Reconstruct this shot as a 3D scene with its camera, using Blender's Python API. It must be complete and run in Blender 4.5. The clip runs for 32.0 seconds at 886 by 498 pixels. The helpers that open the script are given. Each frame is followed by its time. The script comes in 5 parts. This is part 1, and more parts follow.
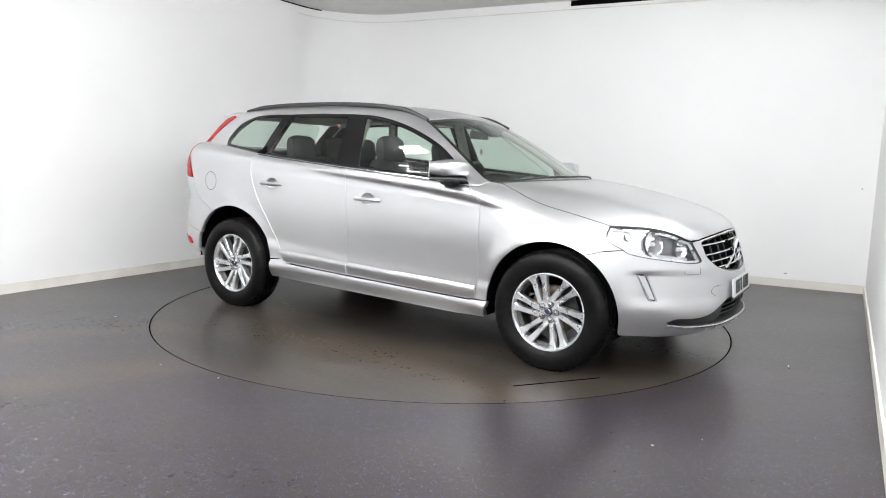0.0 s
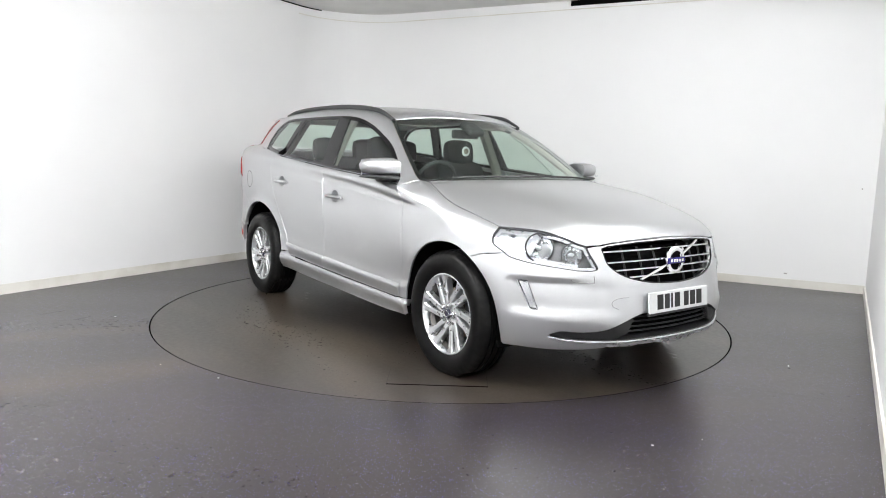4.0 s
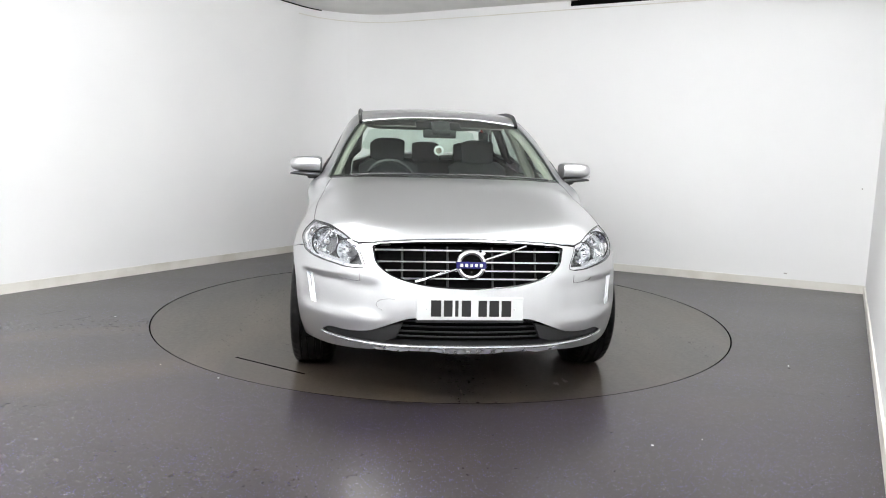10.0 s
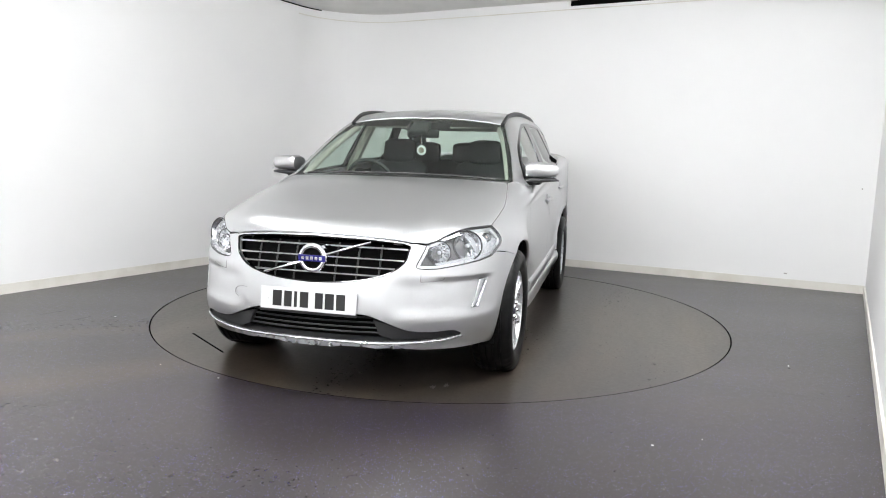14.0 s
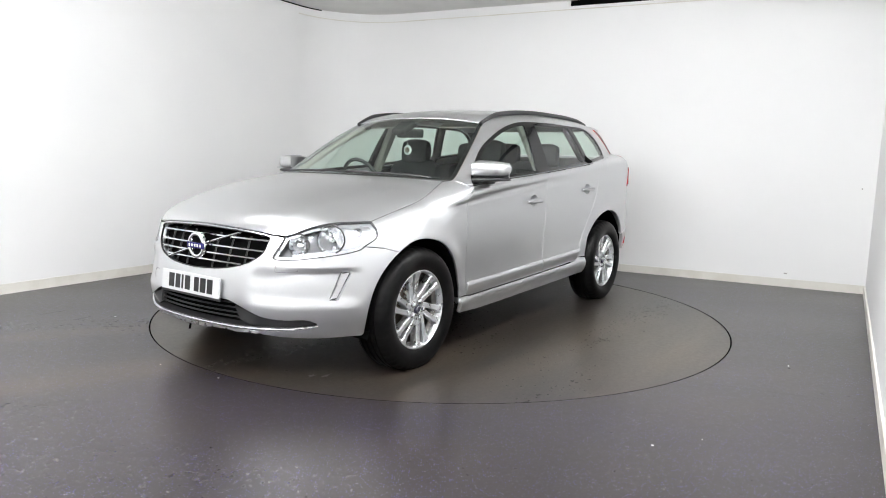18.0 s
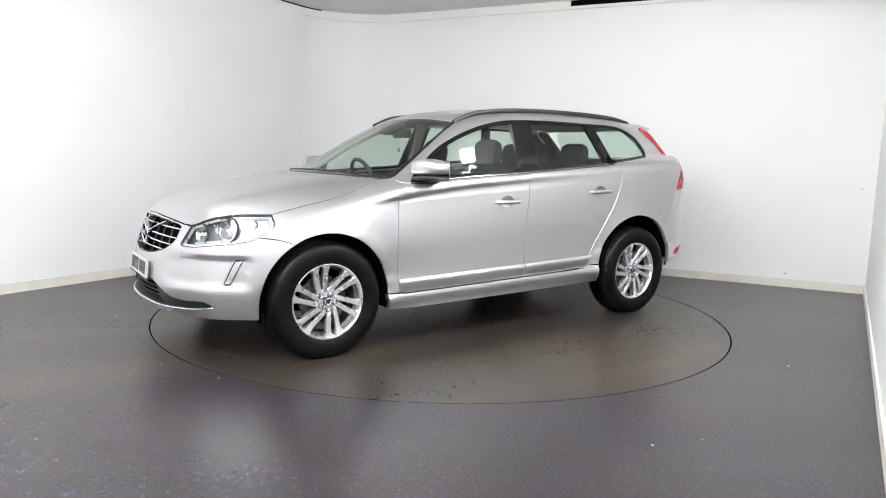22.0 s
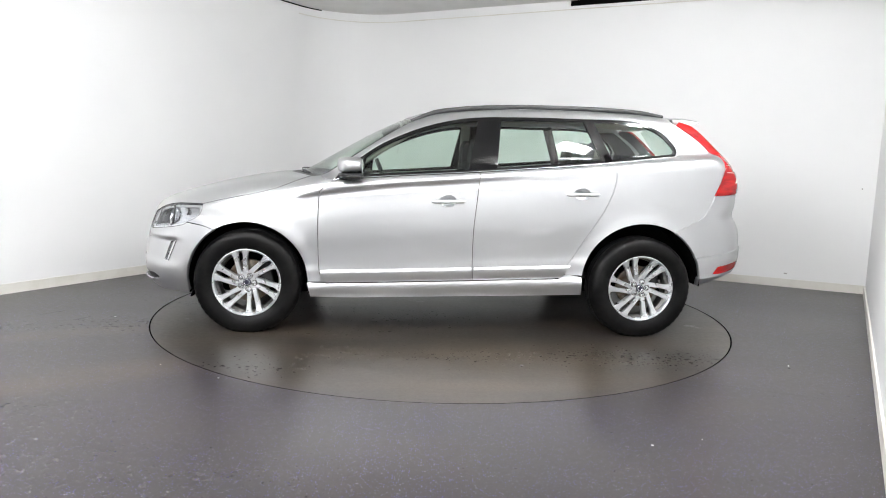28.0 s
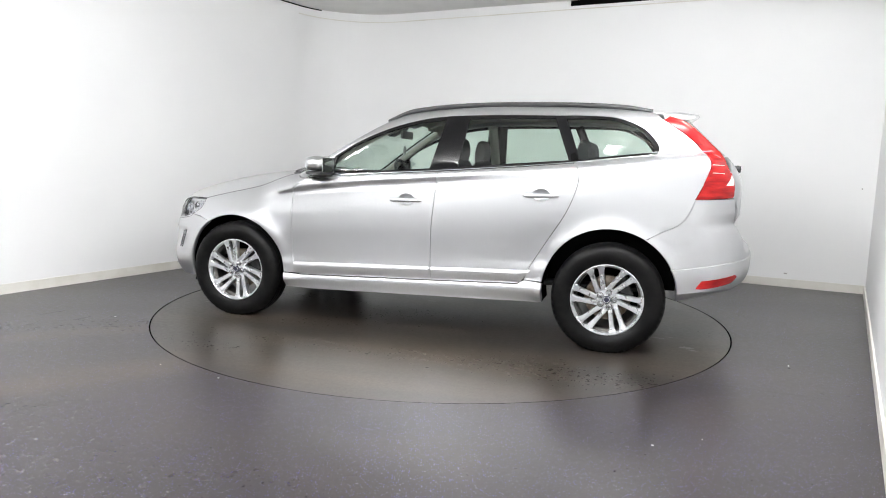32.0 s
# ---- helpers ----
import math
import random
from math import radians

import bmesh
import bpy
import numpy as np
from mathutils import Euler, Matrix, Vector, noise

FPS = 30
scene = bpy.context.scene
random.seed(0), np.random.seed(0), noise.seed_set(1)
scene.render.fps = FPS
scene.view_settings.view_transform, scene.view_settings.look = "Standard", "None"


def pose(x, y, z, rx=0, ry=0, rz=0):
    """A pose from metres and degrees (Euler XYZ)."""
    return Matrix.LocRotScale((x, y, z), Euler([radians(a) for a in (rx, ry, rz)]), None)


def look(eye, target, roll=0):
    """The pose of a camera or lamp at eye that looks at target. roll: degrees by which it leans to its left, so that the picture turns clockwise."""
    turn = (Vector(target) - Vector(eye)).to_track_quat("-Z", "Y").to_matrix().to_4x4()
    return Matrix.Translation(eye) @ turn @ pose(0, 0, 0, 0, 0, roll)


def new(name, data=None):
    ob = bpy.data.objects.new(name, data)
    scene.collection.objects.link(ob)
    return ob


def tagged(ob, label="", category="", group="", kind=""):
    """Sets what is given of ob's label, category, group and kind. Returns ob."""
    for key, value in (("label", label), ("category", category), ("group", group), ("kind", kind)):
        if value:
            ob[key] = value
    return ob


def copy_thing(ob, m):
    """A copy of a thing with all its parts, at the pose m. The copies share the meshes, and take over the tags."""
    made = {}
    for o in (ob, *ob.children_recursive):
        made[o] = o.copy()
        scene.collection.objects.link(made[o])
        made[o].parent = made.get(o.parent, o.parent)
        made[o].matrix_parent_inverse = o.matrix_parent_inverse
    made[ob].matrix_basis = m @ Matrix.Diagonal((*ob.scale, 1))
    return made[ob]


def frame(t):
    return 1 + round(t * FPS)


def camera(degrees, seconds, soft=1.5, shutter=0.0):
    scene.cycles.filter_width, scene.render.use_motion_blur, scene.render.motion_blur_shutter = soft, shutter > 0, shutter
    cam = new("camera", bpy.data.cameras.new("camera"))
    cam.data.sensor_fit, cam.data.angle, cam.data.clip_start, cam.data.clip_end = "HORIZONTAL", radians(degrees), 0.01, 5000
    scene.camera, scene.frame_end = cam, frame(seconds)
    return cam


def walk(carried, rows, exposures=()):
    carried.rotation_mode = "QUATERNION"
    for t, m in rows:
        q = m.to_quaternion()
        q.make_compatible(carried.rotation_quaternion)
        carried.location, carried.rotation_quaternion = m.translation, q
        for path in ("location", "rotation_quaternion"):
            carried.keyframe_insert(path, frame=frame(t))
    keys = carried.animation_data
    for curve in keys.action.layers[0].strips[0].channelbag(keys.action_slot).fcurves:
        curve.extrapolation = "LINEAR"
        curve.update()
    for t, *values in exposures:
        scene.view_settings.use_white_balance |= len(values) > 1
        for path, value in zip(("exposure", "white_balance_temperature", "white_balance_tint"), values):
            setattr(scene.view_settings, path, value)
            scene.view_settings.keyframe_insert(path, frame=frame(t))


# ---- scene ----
cam = camera(65.97, 32.0, soft=1.0)
EYE = (0.0, -5.559, 1.228)
view = look(EYE, (EYE[0] + 0.00037, EYE[1] + 0.99150, EYE[2] - 0.13012), 1.5885)
walk(cam, [(0.0, view), (32.0, view)], exposures=[(0.0, 0.0), (32.0, 0.0)])

# ---- world and lamps ----
world = bpy.data.worlds.new("world")
scene.world = world
world.use_nodes = True
world.node_tree.nodes["Background"].inputs[0].default_value = (0.8, 0.85, 0.9, 1)
world.node_tree.nodes["Background"].inputs[1].default_value = 0.05

CEIL = 3.077
AX = Vector((math.cos(radians(59.6)), math.sin(radians(59.6)), 0))      # along the side walls
AY = Vector((math.cos(radians(-26.0)), math.sin(radians(-26.0)), 0))    # along the back wall
CORNER = Vector((-1.42, 3.965, 0))                                     # left wall meets back wall
RIGHT = Vector((4.254, 1.204, 0))                                      # back wall meets right wall
LAMP_POWER = 95.0
# ceiling lamps and added fill: places (metres along, across), all one size
# first five placed from reflections in the car windows, the rest unseen added fill
LAMPS_AND_FILL = [(2.25, -1.10), (1.60, -1.95), (0.95, -2.60), (-2.10, -1.25), (-1.25, -2.35), (0.2, -3.7), (-0.9, -4.6), (-2.4, -4.2), (-3.4, -6.3),
         (-3.6, -3.4), (-4.7, -5.4), (-1.7, -3.3), (-1.8, -7.3), (-3.0, -5.2)]


# ---- materials ----
def material(name, color, rough=0.5, metal=0.0, coat=0.0, spec=0.5):
    m = bpy.data.materials.new(name)
    m.use_nodes = True
    b = m.node_tree.nodes["Principled BSDF"]
    b.inputs["Base Color"].default_value = (*color, 1)
    b.inputs["Roughness"].default_value = rough
    b.inputs["Metallic"].default_value = metal
    b.inputs["Coat Weight"].default_value = coat
    b.inputs["Coat Roughness"].default_value = 0.04
    b.inputs["Specular IOR Level"].default_value = spec
    return m


def node(m, kind, **sockets):
    n = m.node_tree.nodes.new(kind)
    for key, value in sockets.items():
        n.inputs[key.replace("_", " ")].default_value = value
    return n


def wire(m, a, out, b, into):
    m.node_tree.links.new(a.outputs[out], b.inputs[into])


def bsdf(m):
    return m.node_tree.nodes["Principled BSDF"]


def noise_node(m, scale, detail=4.0, rough=0.55, stretch=None):
    co = m.node_tree.nodes.new("ShaderNodeTexCoord")
    n = node(m, "ShaderNodeTexNoise", Scale=scale, Detail=detail, Roughness=rough)
    if stretch:
        mp = node(m, "ShaderNodeMapping", Scale=stretch)
        wire(m, co, "Object", mp, "Vector")
        wire(m, mp, "Vector", n, "Vector")
    else:
        wire(m, co, "Object", n, "Vector")
    return n


def ramp(m, stops):
    r = m.node_tree.nodes.new("ShaderNodeValToRGB")
    while len(r.color_ramp.elements) < len(stops):
        r.color_ramp.elements.new(0.5)
    for e, (at, c) in zip(r.color_ramp.elements, stops):
        e.position, e.color = at, (*c, 1) if len(c) == 3 else c
    return r


def vary_color(m, scale, low, high, lo=0.35, hi=0.65, detail=4.0, stretch=None):
    n = noise_node(m, scale, detail, stretch=stretch)
    r = ramp(m, [(lo, low), (hi, high)])
    wire(m, n, "Fac", r, "Fac")
    wire(m, r, "Color", bsdf(m), "Base Color")
    return r


def vary_rough(m, scale, low, high, detail=3.0):
    n = noise_node(m, scale, detail)
    r = node(m, "ShaderNodeMapRange")
    r.inputs["From Min"].default_value, r.inputs["From Max"].default_value = 0.3, 0.7
    r.inputs["To Min"].default_value, r.inputs["To Max"].default_value = low, high
    wire(m, n, "Fac", r, "Value")
    wire(m, r, "Result", bsdf(m), "Roughness")


def bump(m, scale, strength, distance, detail=4.0):
    n = noise_node(m, scale, detail)
    b = node(m, "ShaderNodeBump", Strength=strength, Distance=distance)
    wire(m, n, "Fac", b, "Height")
    wire(m, b, "Normal", bsdf(m), "Normal")
    return b


def maths(m, op, a, b=None):
    """One sum; a and b are numbers or (node, output) pairs."""
    n = m.node_tree.nodes.new("ShaderNodeMath")
    n.operation = op
    for k, v in enumerate((a, b)):
        if isinstance(v, tuple):
            m.node_tree.links.new(v[0].outputs[v[1]], n.inputs[k])
        elif v is not None:
            n.inputs[k].default_value = v
    return n, "Value"


def blend(m, share, a, b):
    """Mixes two colours; share, a and b are values or (node, output) pairs."""
    n = m.node_tree.nodes.new("ShaderNodeMix")
    n.data_type = "RGBA"
    for k, v in ((0, share), (6, a), (7, b)):
        if isinstance(v, tuple) and not isinstance(v[0], (int, float)):
            m.node_tree.links.new(v[0].outputs[v[1]], n.inputs[k])
        else:
            n.inputs[k].default_value = (*v, 1) if k else v
    return n, 2


def span(m, value, lo, hi, to_lo=0.0, to_hi=1.0):
    n = node(m, "ShaderNodeMapRange")
    n.inputs["From Min"].default_value, n.inputs["From Max"].default_value = lo, hi
    n.inputs["To Min"].default_value, n.inputs["To Max"].default_value = to_lo, to_hi
    m.node_tree.links.new(value[0].outputs[value[1]], n.inputs["Value"])
    return n, "Result"


def make_floor(name, cool, brown, speckle, bands=(), mottle=0.5):
    """Safety vinyl: dark ground with fine chips, dried dirt and wipe marks."""
    m = material(name, cool, 0.3, spec=0.5)
    co = m.node_tree.nodes.new("ShaderNodeTexCoord")

    def field(scale, detail=5.0, stretch=None, turn=0.0, rough=0.6):
        n = node(m, "ShaderNodeTexNoise", Scale=scale, Detail=detail, Roughness=rough)
        mp = node(m, "ShaderNodeMapping", Scale=stretch or (1, 1, 1), Rotation=(0, 0, turn))
        wire(m, co, "Object", mp, "Vector")
        wire(m, mp, "Vector", n, "Vector")
        return n, "Fac"

    clouds = field(0.9, 3.0)
    grime = span(m, field(1.2, 3.0, (0.45, 1.7, 1), 0.4, 0.5), 0.38, 0.70, 0.0, mottle)
    grain = span(m, field(75.0, 3.0), 0.3, 0.7, 0.68, 1.32)
    ground = blend(m, span(m, clouds, 0.38, 0.62), tuple(c * 0.86 for c in cool), tuple(c * 1.14 for c in cool))
    dirty = blend(m, grime, ground, brown)
    # brown dirt carried in by tyres, in broad faint bands
    sep = m.node_tree.nodes.new("ShaderNodeSeparateXYZ")
    wire(m, co, "Object", sep, "Vector")
    for slant, shift, wide, x_end in bands:
        across = maths(m, "SUBTRACT", maths(m, "SUBTRACT", (sep, "Y"), maths(m, "MULTIPLY", (sep, "X"), slant)), shift)
        near = span(m, maths(m, "ABSOLUTE", across), 0.35 * wide, wide, 0.55, 0.0)
        ends = span(m, (sep, "X"), x_end - 0.7, x_end, 1.0, 0.0)
        worn = maths(m, "MULTIPLY", maths(m, "MULTIPLY", near, ends), span(m, field(3.0, 7.0, (0.5, 2.0, 1), 0.3), 0.30, 0.62, 0.45, 1.0))
        dirty = blend(m, worn, dirty, (0.075, 0.056, 0.036))
    scaled = m.node_tree.nodes.new("ShaderNodeVectorMath")
    scaled.operation = "SCALE"
    m.node_tree.links.new(dirty[0].outputs[dirty[1]], scaled.inputs[0])
    m.node_tree.links.new(grain[0].outputs[grain[1]], scaled.inputs["Scale"])
    # chips of blue, violet and pale quartz
    dots = node(m, "ShaderNodeTexVoronoi", Scale=112.0, Randomness=1.0)
    wire(m, co, "Object", dots, "Vector")
    near = span(m, (dots, "Distance"), 0.22, 0.32, 1.0, 0.0)
    pick = node(m, "ShaderNodeSeparateColor")
    wire(m, dots, "Color", pick, "Color")
    some = span(m, (pick, "Red"), 0.54, 0.58)
    chips = maths(m, "MULTIPLY", maths(m, "MULTIPLY", near, some), maths(m, "MULTIPLY", span(m, field(2.2, 4.0), 0.30, 0.60, 0.35, 1.0), speckle))
    hue = ramp(m, [(0.30, (0.11, 0.10, 0.22)), (0.55, (0.11, 0.11, 0.55)), (0.78, (0.20, 0.15, 0.45)), (0.97, (0.46, 0.45, 0.55))])
    wire(m, pick, "Green", hue, "Fac")
    final = blend(m, chips, (scaled, "Vector"), (hue, "Color"))
    m.node_tree.links.new(final[0].outputs[final[1]], bsdf(m).inputs["Base Color"])
    # gloss: cleaner and duller streaks
    gloss = maths(m, "ADD", span(m, field(0.8, 3.0, (0.4, 1.6, 1), 0.45, 0.45), 0.30, 0.70, 0.16, 0.21), span(m, field(30.0, 3.0), 0.3, 0.7, 0.09, 0.15))
    m.node_tree.links.new(gloss[0].outputs[gloss[1]], bsdf(m).inputs["Roughness"])
    fine = field(160.0, 2.0)
    bp = node(m, "ShaderNodeBump", Strength=0.10, Distance=0.0004)
    m.node_tree.links.new(fine[0].outputs[fine[1]], bp.inputs["Height"])
    wire(m, bp, "Normal", bsdf(m), "Normal")
    return m


BANDS = ((0.655, -0.70, 0.30, -0.9), (0.50, 0.16, 0.20, -1.3))   # slant, shift, half width, end
FLOOR = make_floor("floor_vinyl", (0.0235, 0.0194, 0.0198), (0.042, 0.034, 0.028), 0.85, BANDS, 0.5)
TABLE = make_floor("turntable_vinyl", (0.025, 0.0212, 0.0188), (0.072, 0.056, 0.040), 0.0, (), 0.9)
WALL = material("wall_paint", (0.86, 0.86, 0.86), 0.55, spec=0.3)
vary_color(WALL, 0.8, (0.85, 0.85, 0.85), (0.875, 0.875, 0.87), detail=6.0)
bump(WALL, 35.0, 0.15, 0.002)
CEILING = material("ceiling_paint", (0.66, 0.65, 0.61), 0.7, spec=0.3)
vary_color(CEILING, 3.0, (0.78, 0.775, 0.75), (0.83, 0.825, 0.80), detail=6.0)
SKIRT = material("skirting_paint", (0.72, 0.70, 0.64), 0.45)
vary_color(SKIRT, 2.5, (0.62, 0.59, 0.52), (0.76, 0.74, 0.69), lo=0.3, hi=0.55, detail=6.0)
# near-black: black parts, and shade put into the colour of gaps and recesses
DARK = material("black_parts_and_shade", (0.005, 0.005, 0.005), 0.9, spec=0.0)
PAINT = material("silver_paint", (0.62, 0.628, 0.64), 0.31, 0.94, coat=0.45)
vary_color(PAINT, 2600.0, (0.58, 0.587, 0.60), (0.66, 0.668, 0.68), detail=1.0)
PLASTIC = material("black_plastic", (0.022, 0.022, 0.023), 0.45)
bump(PLASTIC, 400.0, 0.15, 0.0006)
GLOSS_BLACK = material("gloss_black_trim", (0.004, 0.004, 0.0045), 0.07, spec=0.35)
CHROME = material("chrome", (0.80, 0.81, 0.83), 0.10, 1.0)
ALLOY = material("alloy_silver", (0.74, 0.75, 0.77), 0.30, 0.85, coat=0.3)
vary_rough(ALLOY, 30.0, 0.25, 0.34)
RUBBER = material("tyre_rubber", (0.008, 0.008, 0.008), 0.36, spec=0.13)
vary_color(RUBBER, 14.0, (0.003, 0.003, 0.0033), (0.0075, 0.0072, 0.007), detail=6.0)
bump(RUBBER, 180.0, 0.12, 0.0006)
CLOTH = material("charcoal_seat_cloth", (0.022, 0.023, 0.026), 0.9, spec=0.2)
bump(CLOTH, 500.0, 0.4, 0.001)
LINER = material("beige_headliner", (0.42, 0.40, 0.36), 0.9, spec=0.2)
TRIM = material("dark_interior_plastic", (0.03, 0.031, 0.033), 0.55)
bump(TRIM, 300.0, 0.2, 0.0008)
DISC = material("brake_disc_iron", (0.20, 0.17, 0.13), 0.45, 0.8)
vary_color(DISC, 18.0, (0.12, 0.08, 0.05), (0.30, 0.27, 0.23))
LAMP_SILVER = material("lamp_housing_silver", (0.62, 0.63, 0.65), 0.22, 0.9)
NAVY = material("navy_enamel", (0.015, 0.015, 0.14), 0.25, coat=0.6)
WHITE = material("white_plate", (0.66, 0.67, 0.67), 0.35)
INK = material("black_ink", (0.01, 0.01, 0.01), 0.4)


def clear(name, tint, ior=1.45, rough=0.0, through_share=0.9):
    """Thin glazing: a tinted see-through sheet under a glossy skin."""
    m = bpy.data.materials.new(name)
    m.use_nodes = True
    t = m.node_tree
    t.nodes.remove(t.nodes["Principled BSDF"])
    clear_part = t.nodes.new("ShaderNodeBsdfTransparent")
    clear_part.inputs["Color"].default_value = (*tint, 1)
    gloss = t.nodes.new("ShaderNodeBsdfGlossy")
    gloss.inputs["Roughness"].default_value = rough
    facing = t.nodes.new("ShaderNodeLayerWeight")
    facing.inputs["Blend"].default_value = 0.5
    power = t.nodes.new("ShaderNodeMath")
    power.operation = "POWER"
    power.inputs[1].default_value = 4.5
    t.links.new(facing.outputs["Facing"], power.inputs[0])
    fres = t.nodes.new("ShaderNodeMapRange")
    fres.inputs["To Min"].default_value, fres.inputs["To Max"].default_value = ((ior - 1) / (ior + 1)) ** 2 * 1.6, 1.0
    t.links.new(power.outputs[0], fres.inputs["Value"])
    mix = t.nodes.new("ShaderNodeMixShader")
    t.links.new(fres.outputs["Result"], mix.inputs[0])
    t.links.new(clear_part.outputs[0], mix.inputs[1])
    t.links.new(gloss.outputs[0], mix.inputs[2])
    t.links.new(mix.outputs[0], t.nodes["Material Output"].inputs["Surface"])
    return m


GLASS = clear("green_tinted_glass", (0.80, 0.90, 0.84), 1.52)
LENS = clear("clear_lamp_lens", (0.95, 0.96, 0.97), 1.50)
RED = material("red_lamp_plastic", (0.50, 0.010, 0.012), 0.14, coat=0.0, spec=0.35)
vary_color(RED, 9.0, (0.24, 0.004, 0.006), (0.46, 0.011, 0.010), stretch=(1, 1, 5))
AMBER = material("amber_lens", (0.74, 0.66, 0.60), 0.2)
LAMP_GLOW = bpy.data.materials.new("lamp_diffuser")
LAMP_GLOW.use_nodes = True
bsdf(LAMP_GLOW).inputs["Emission Color"].default_value = (0.975, 0.985, 1.0, 1)
bsdf(LAMP_GLOW).inputs["Emission Strength"].default_value = LAMP_POWER


# ---- building helpers ----
def link(name, mesh, mat, parent=None, label=""):
    ob = new(name, mesh)
    if mat is not None:
        mesh.materials.append(mat)
    if parent is not None:
        ob.parent = parent
    if label:
        tagged(ob, label)
    return ob


def part(name, bm, mat, parent=None, label="", smooth=False, sharp=35):
    mesh = bpy.data.meshes.new(name)
    if smooth:
        for f in bm.faces:
            f.smooth = True
    bm.normal_update()
    bm.to_mesh(mesh)
    bm.free()
    if smooth and sharp:
        mesh.set_sharp_from_angle(angle=radians(sharp))
    return link(name, mesh, mat, parent, label)


def box(sx, sy, sz, at=(0, 0, 0), bevel=0.0, segments=2, turn=None, bm=None):
    bm = bm or bmesh.new()
    made = bmesh.ops.create_cube(bm, size=1.0)["verts"]
    bmesh.ops.scale(bm, vec=(sx, sy, sz), verts=made)
    if bevel:
        edges = list({e for v in made for e in v.link_edges})
        out = bmesh.ops.bevel(bm, geom=edges, offset=bevel, segments=segments, profile=0.5, affect="EDGES")
        made = list({v for f in out["faces"] for v in f.verts} | {v for v in made if v.is_valid})
    m = Matrix.Translation(at) @ (turn.to_4x4() if turn is not None else Matrix())
    bmesh.ops.transform(bm, matrix=m, verts=made)
    return bm


def lathe(profile, steps=64, axis="y", bm=None, start=0.0, sweep=2 * math.pi):
    """Turns (radius, along) pairs round an axis."""
    bm = bm or bmesh.new()
    full = abs(sweep - 2 * math.pi) < 1e-6
    rings = []
    for i in range(steps if full else steps + 1):
        a = start + sweep * i / steps
        ring = []
        for r, s in profile:
            p = {"y": (r * math.cos(a), s, r * math.sin(a)), "z": (r * math.cos(a), r * math.sin(a), s), "x": (s, r * math.cos(a), r * math.sin(a))}[axis]
            ring.append(bm.verts.new(p))
        rings.append(ring)
    for i in range(len(rings) if full else len(rings) - 1):
        a, b = rings[i], rings[(i + 1) % len(rings)]
        for k in range(len(profile) - 1):
            bm.faces.new((a[k], a[k + 1], b[k + 1], b[k]))
    bmesh.ops.recalc_face_normals(bm, faces=bm.faces)
    return bm


def tube(points, radius, sides=8, bm=None, closed=False, flat=1.0, caps=True):
    """A bar of round (or flattened) section along points; radius may be a list."""
    bm = bm or bmesh.new()
    pts = [Vector(p) for p in points]
    n = len(pts)
    rings = []
    side = None
    for i, p in enumerate(pts):
        a = pts[(i - 1) % n] if closed or i else p
        b = pts[(i + 1) % n] if closed or i < n - 1 else p
        way = (b - a).normalized()
        if side is None:
            side = way.cross(Vector((0, 0, 1)))
            if side.length < 1e-3:
                side = way.cross(Vector((0, 1, 0)))
        side = (side - way * side.dot(way)).normalized()
        up = side.cross(way)
        r = radius[i] if isinstance(radius, (list, tuple)) else radius
        rings.append([bm.verts.new(p + side * (r * math.cos(2 * math.pi * k / sides)) + up * (r * flat * math.sin(2 * math.pi * k / sides))) for k in range(sides)])
    for i in range(n if closed else n - 1):
        a, b = rings[i], rings[(i + 1) % n]
        for k in range(sides):
            bm.faces.new((a[k], a[(k + 1) % sides], b[(k + 1) % sides], b[k]))
    if caps and not closed:
        bm.faces.new(list(reversed(rings[0])))
        bm.faces.new(rings[-1])
    bmesh.ops.recalc_face_normals(bm, faces=bm.faces)
    return bm


def prism(outline, thick, bevel=0.0, bm=None, place=Matrix(), segments=2):
    """A flat shape in x, y, from z = 0 up to thick, with rounded rims."""
    bm = bm or bmesh.new()
    low = [bm.verts.new((x, y, 0)) for x, y in outline]
    top = [bm.verts.new((x, y, thick)) for x, y in outline]
    n = len(low)
    faces = [bm.faces.new(list(reversed(low))), bm.faces.new(top)]
    for i in range(n):
        faces.append(bm.faces.new((low[i], low[(i + 1) % n], top[(i + 1) % n], top[i])))
    verts = low + top
    bmesh.ops.recalc_face_normals(bm, faces=faces)
    if bevel:
        out = bmesh.ops.bevel(bm, geom=list(faces[1].edges), offset=bevel, segments=segments, profile=0.5, affect="EDGES")
        verts = list({v for f in out["faces"] for v in f.verts} | {v for v in verts if v.is_valid})
    bmesh.ops.transform(bm, matrix=place, verts=verts)
    return bm


def spline(points, steps=8, closed=False):
    """A smooth line through points."""
    p = [np.array(q, float) for q in points]
    n = len(p)
    out = []
    for i in range(n if closed else n - 1):
        a = p[(i - 1) % n] if closed or i else 2 * p[0] - p[1]
        b, c = p[i], p[(i + 1) % n]
        e = p[(i + 2) % n] if closed or i < n - 2 else 2 * p[-1] - p[-2]
        for k in range(steps):
            t = k / steps
            out.append(0.5 * (2 * b + (c - a) * t + (2 * a - 5 * b + 4 * c - e) * t ** 2 + (3 * b - a - 3 * c + e) * t ** 3))
    if not closed:
        out.append(p[-1])
    return [tuple(q) for q in out]


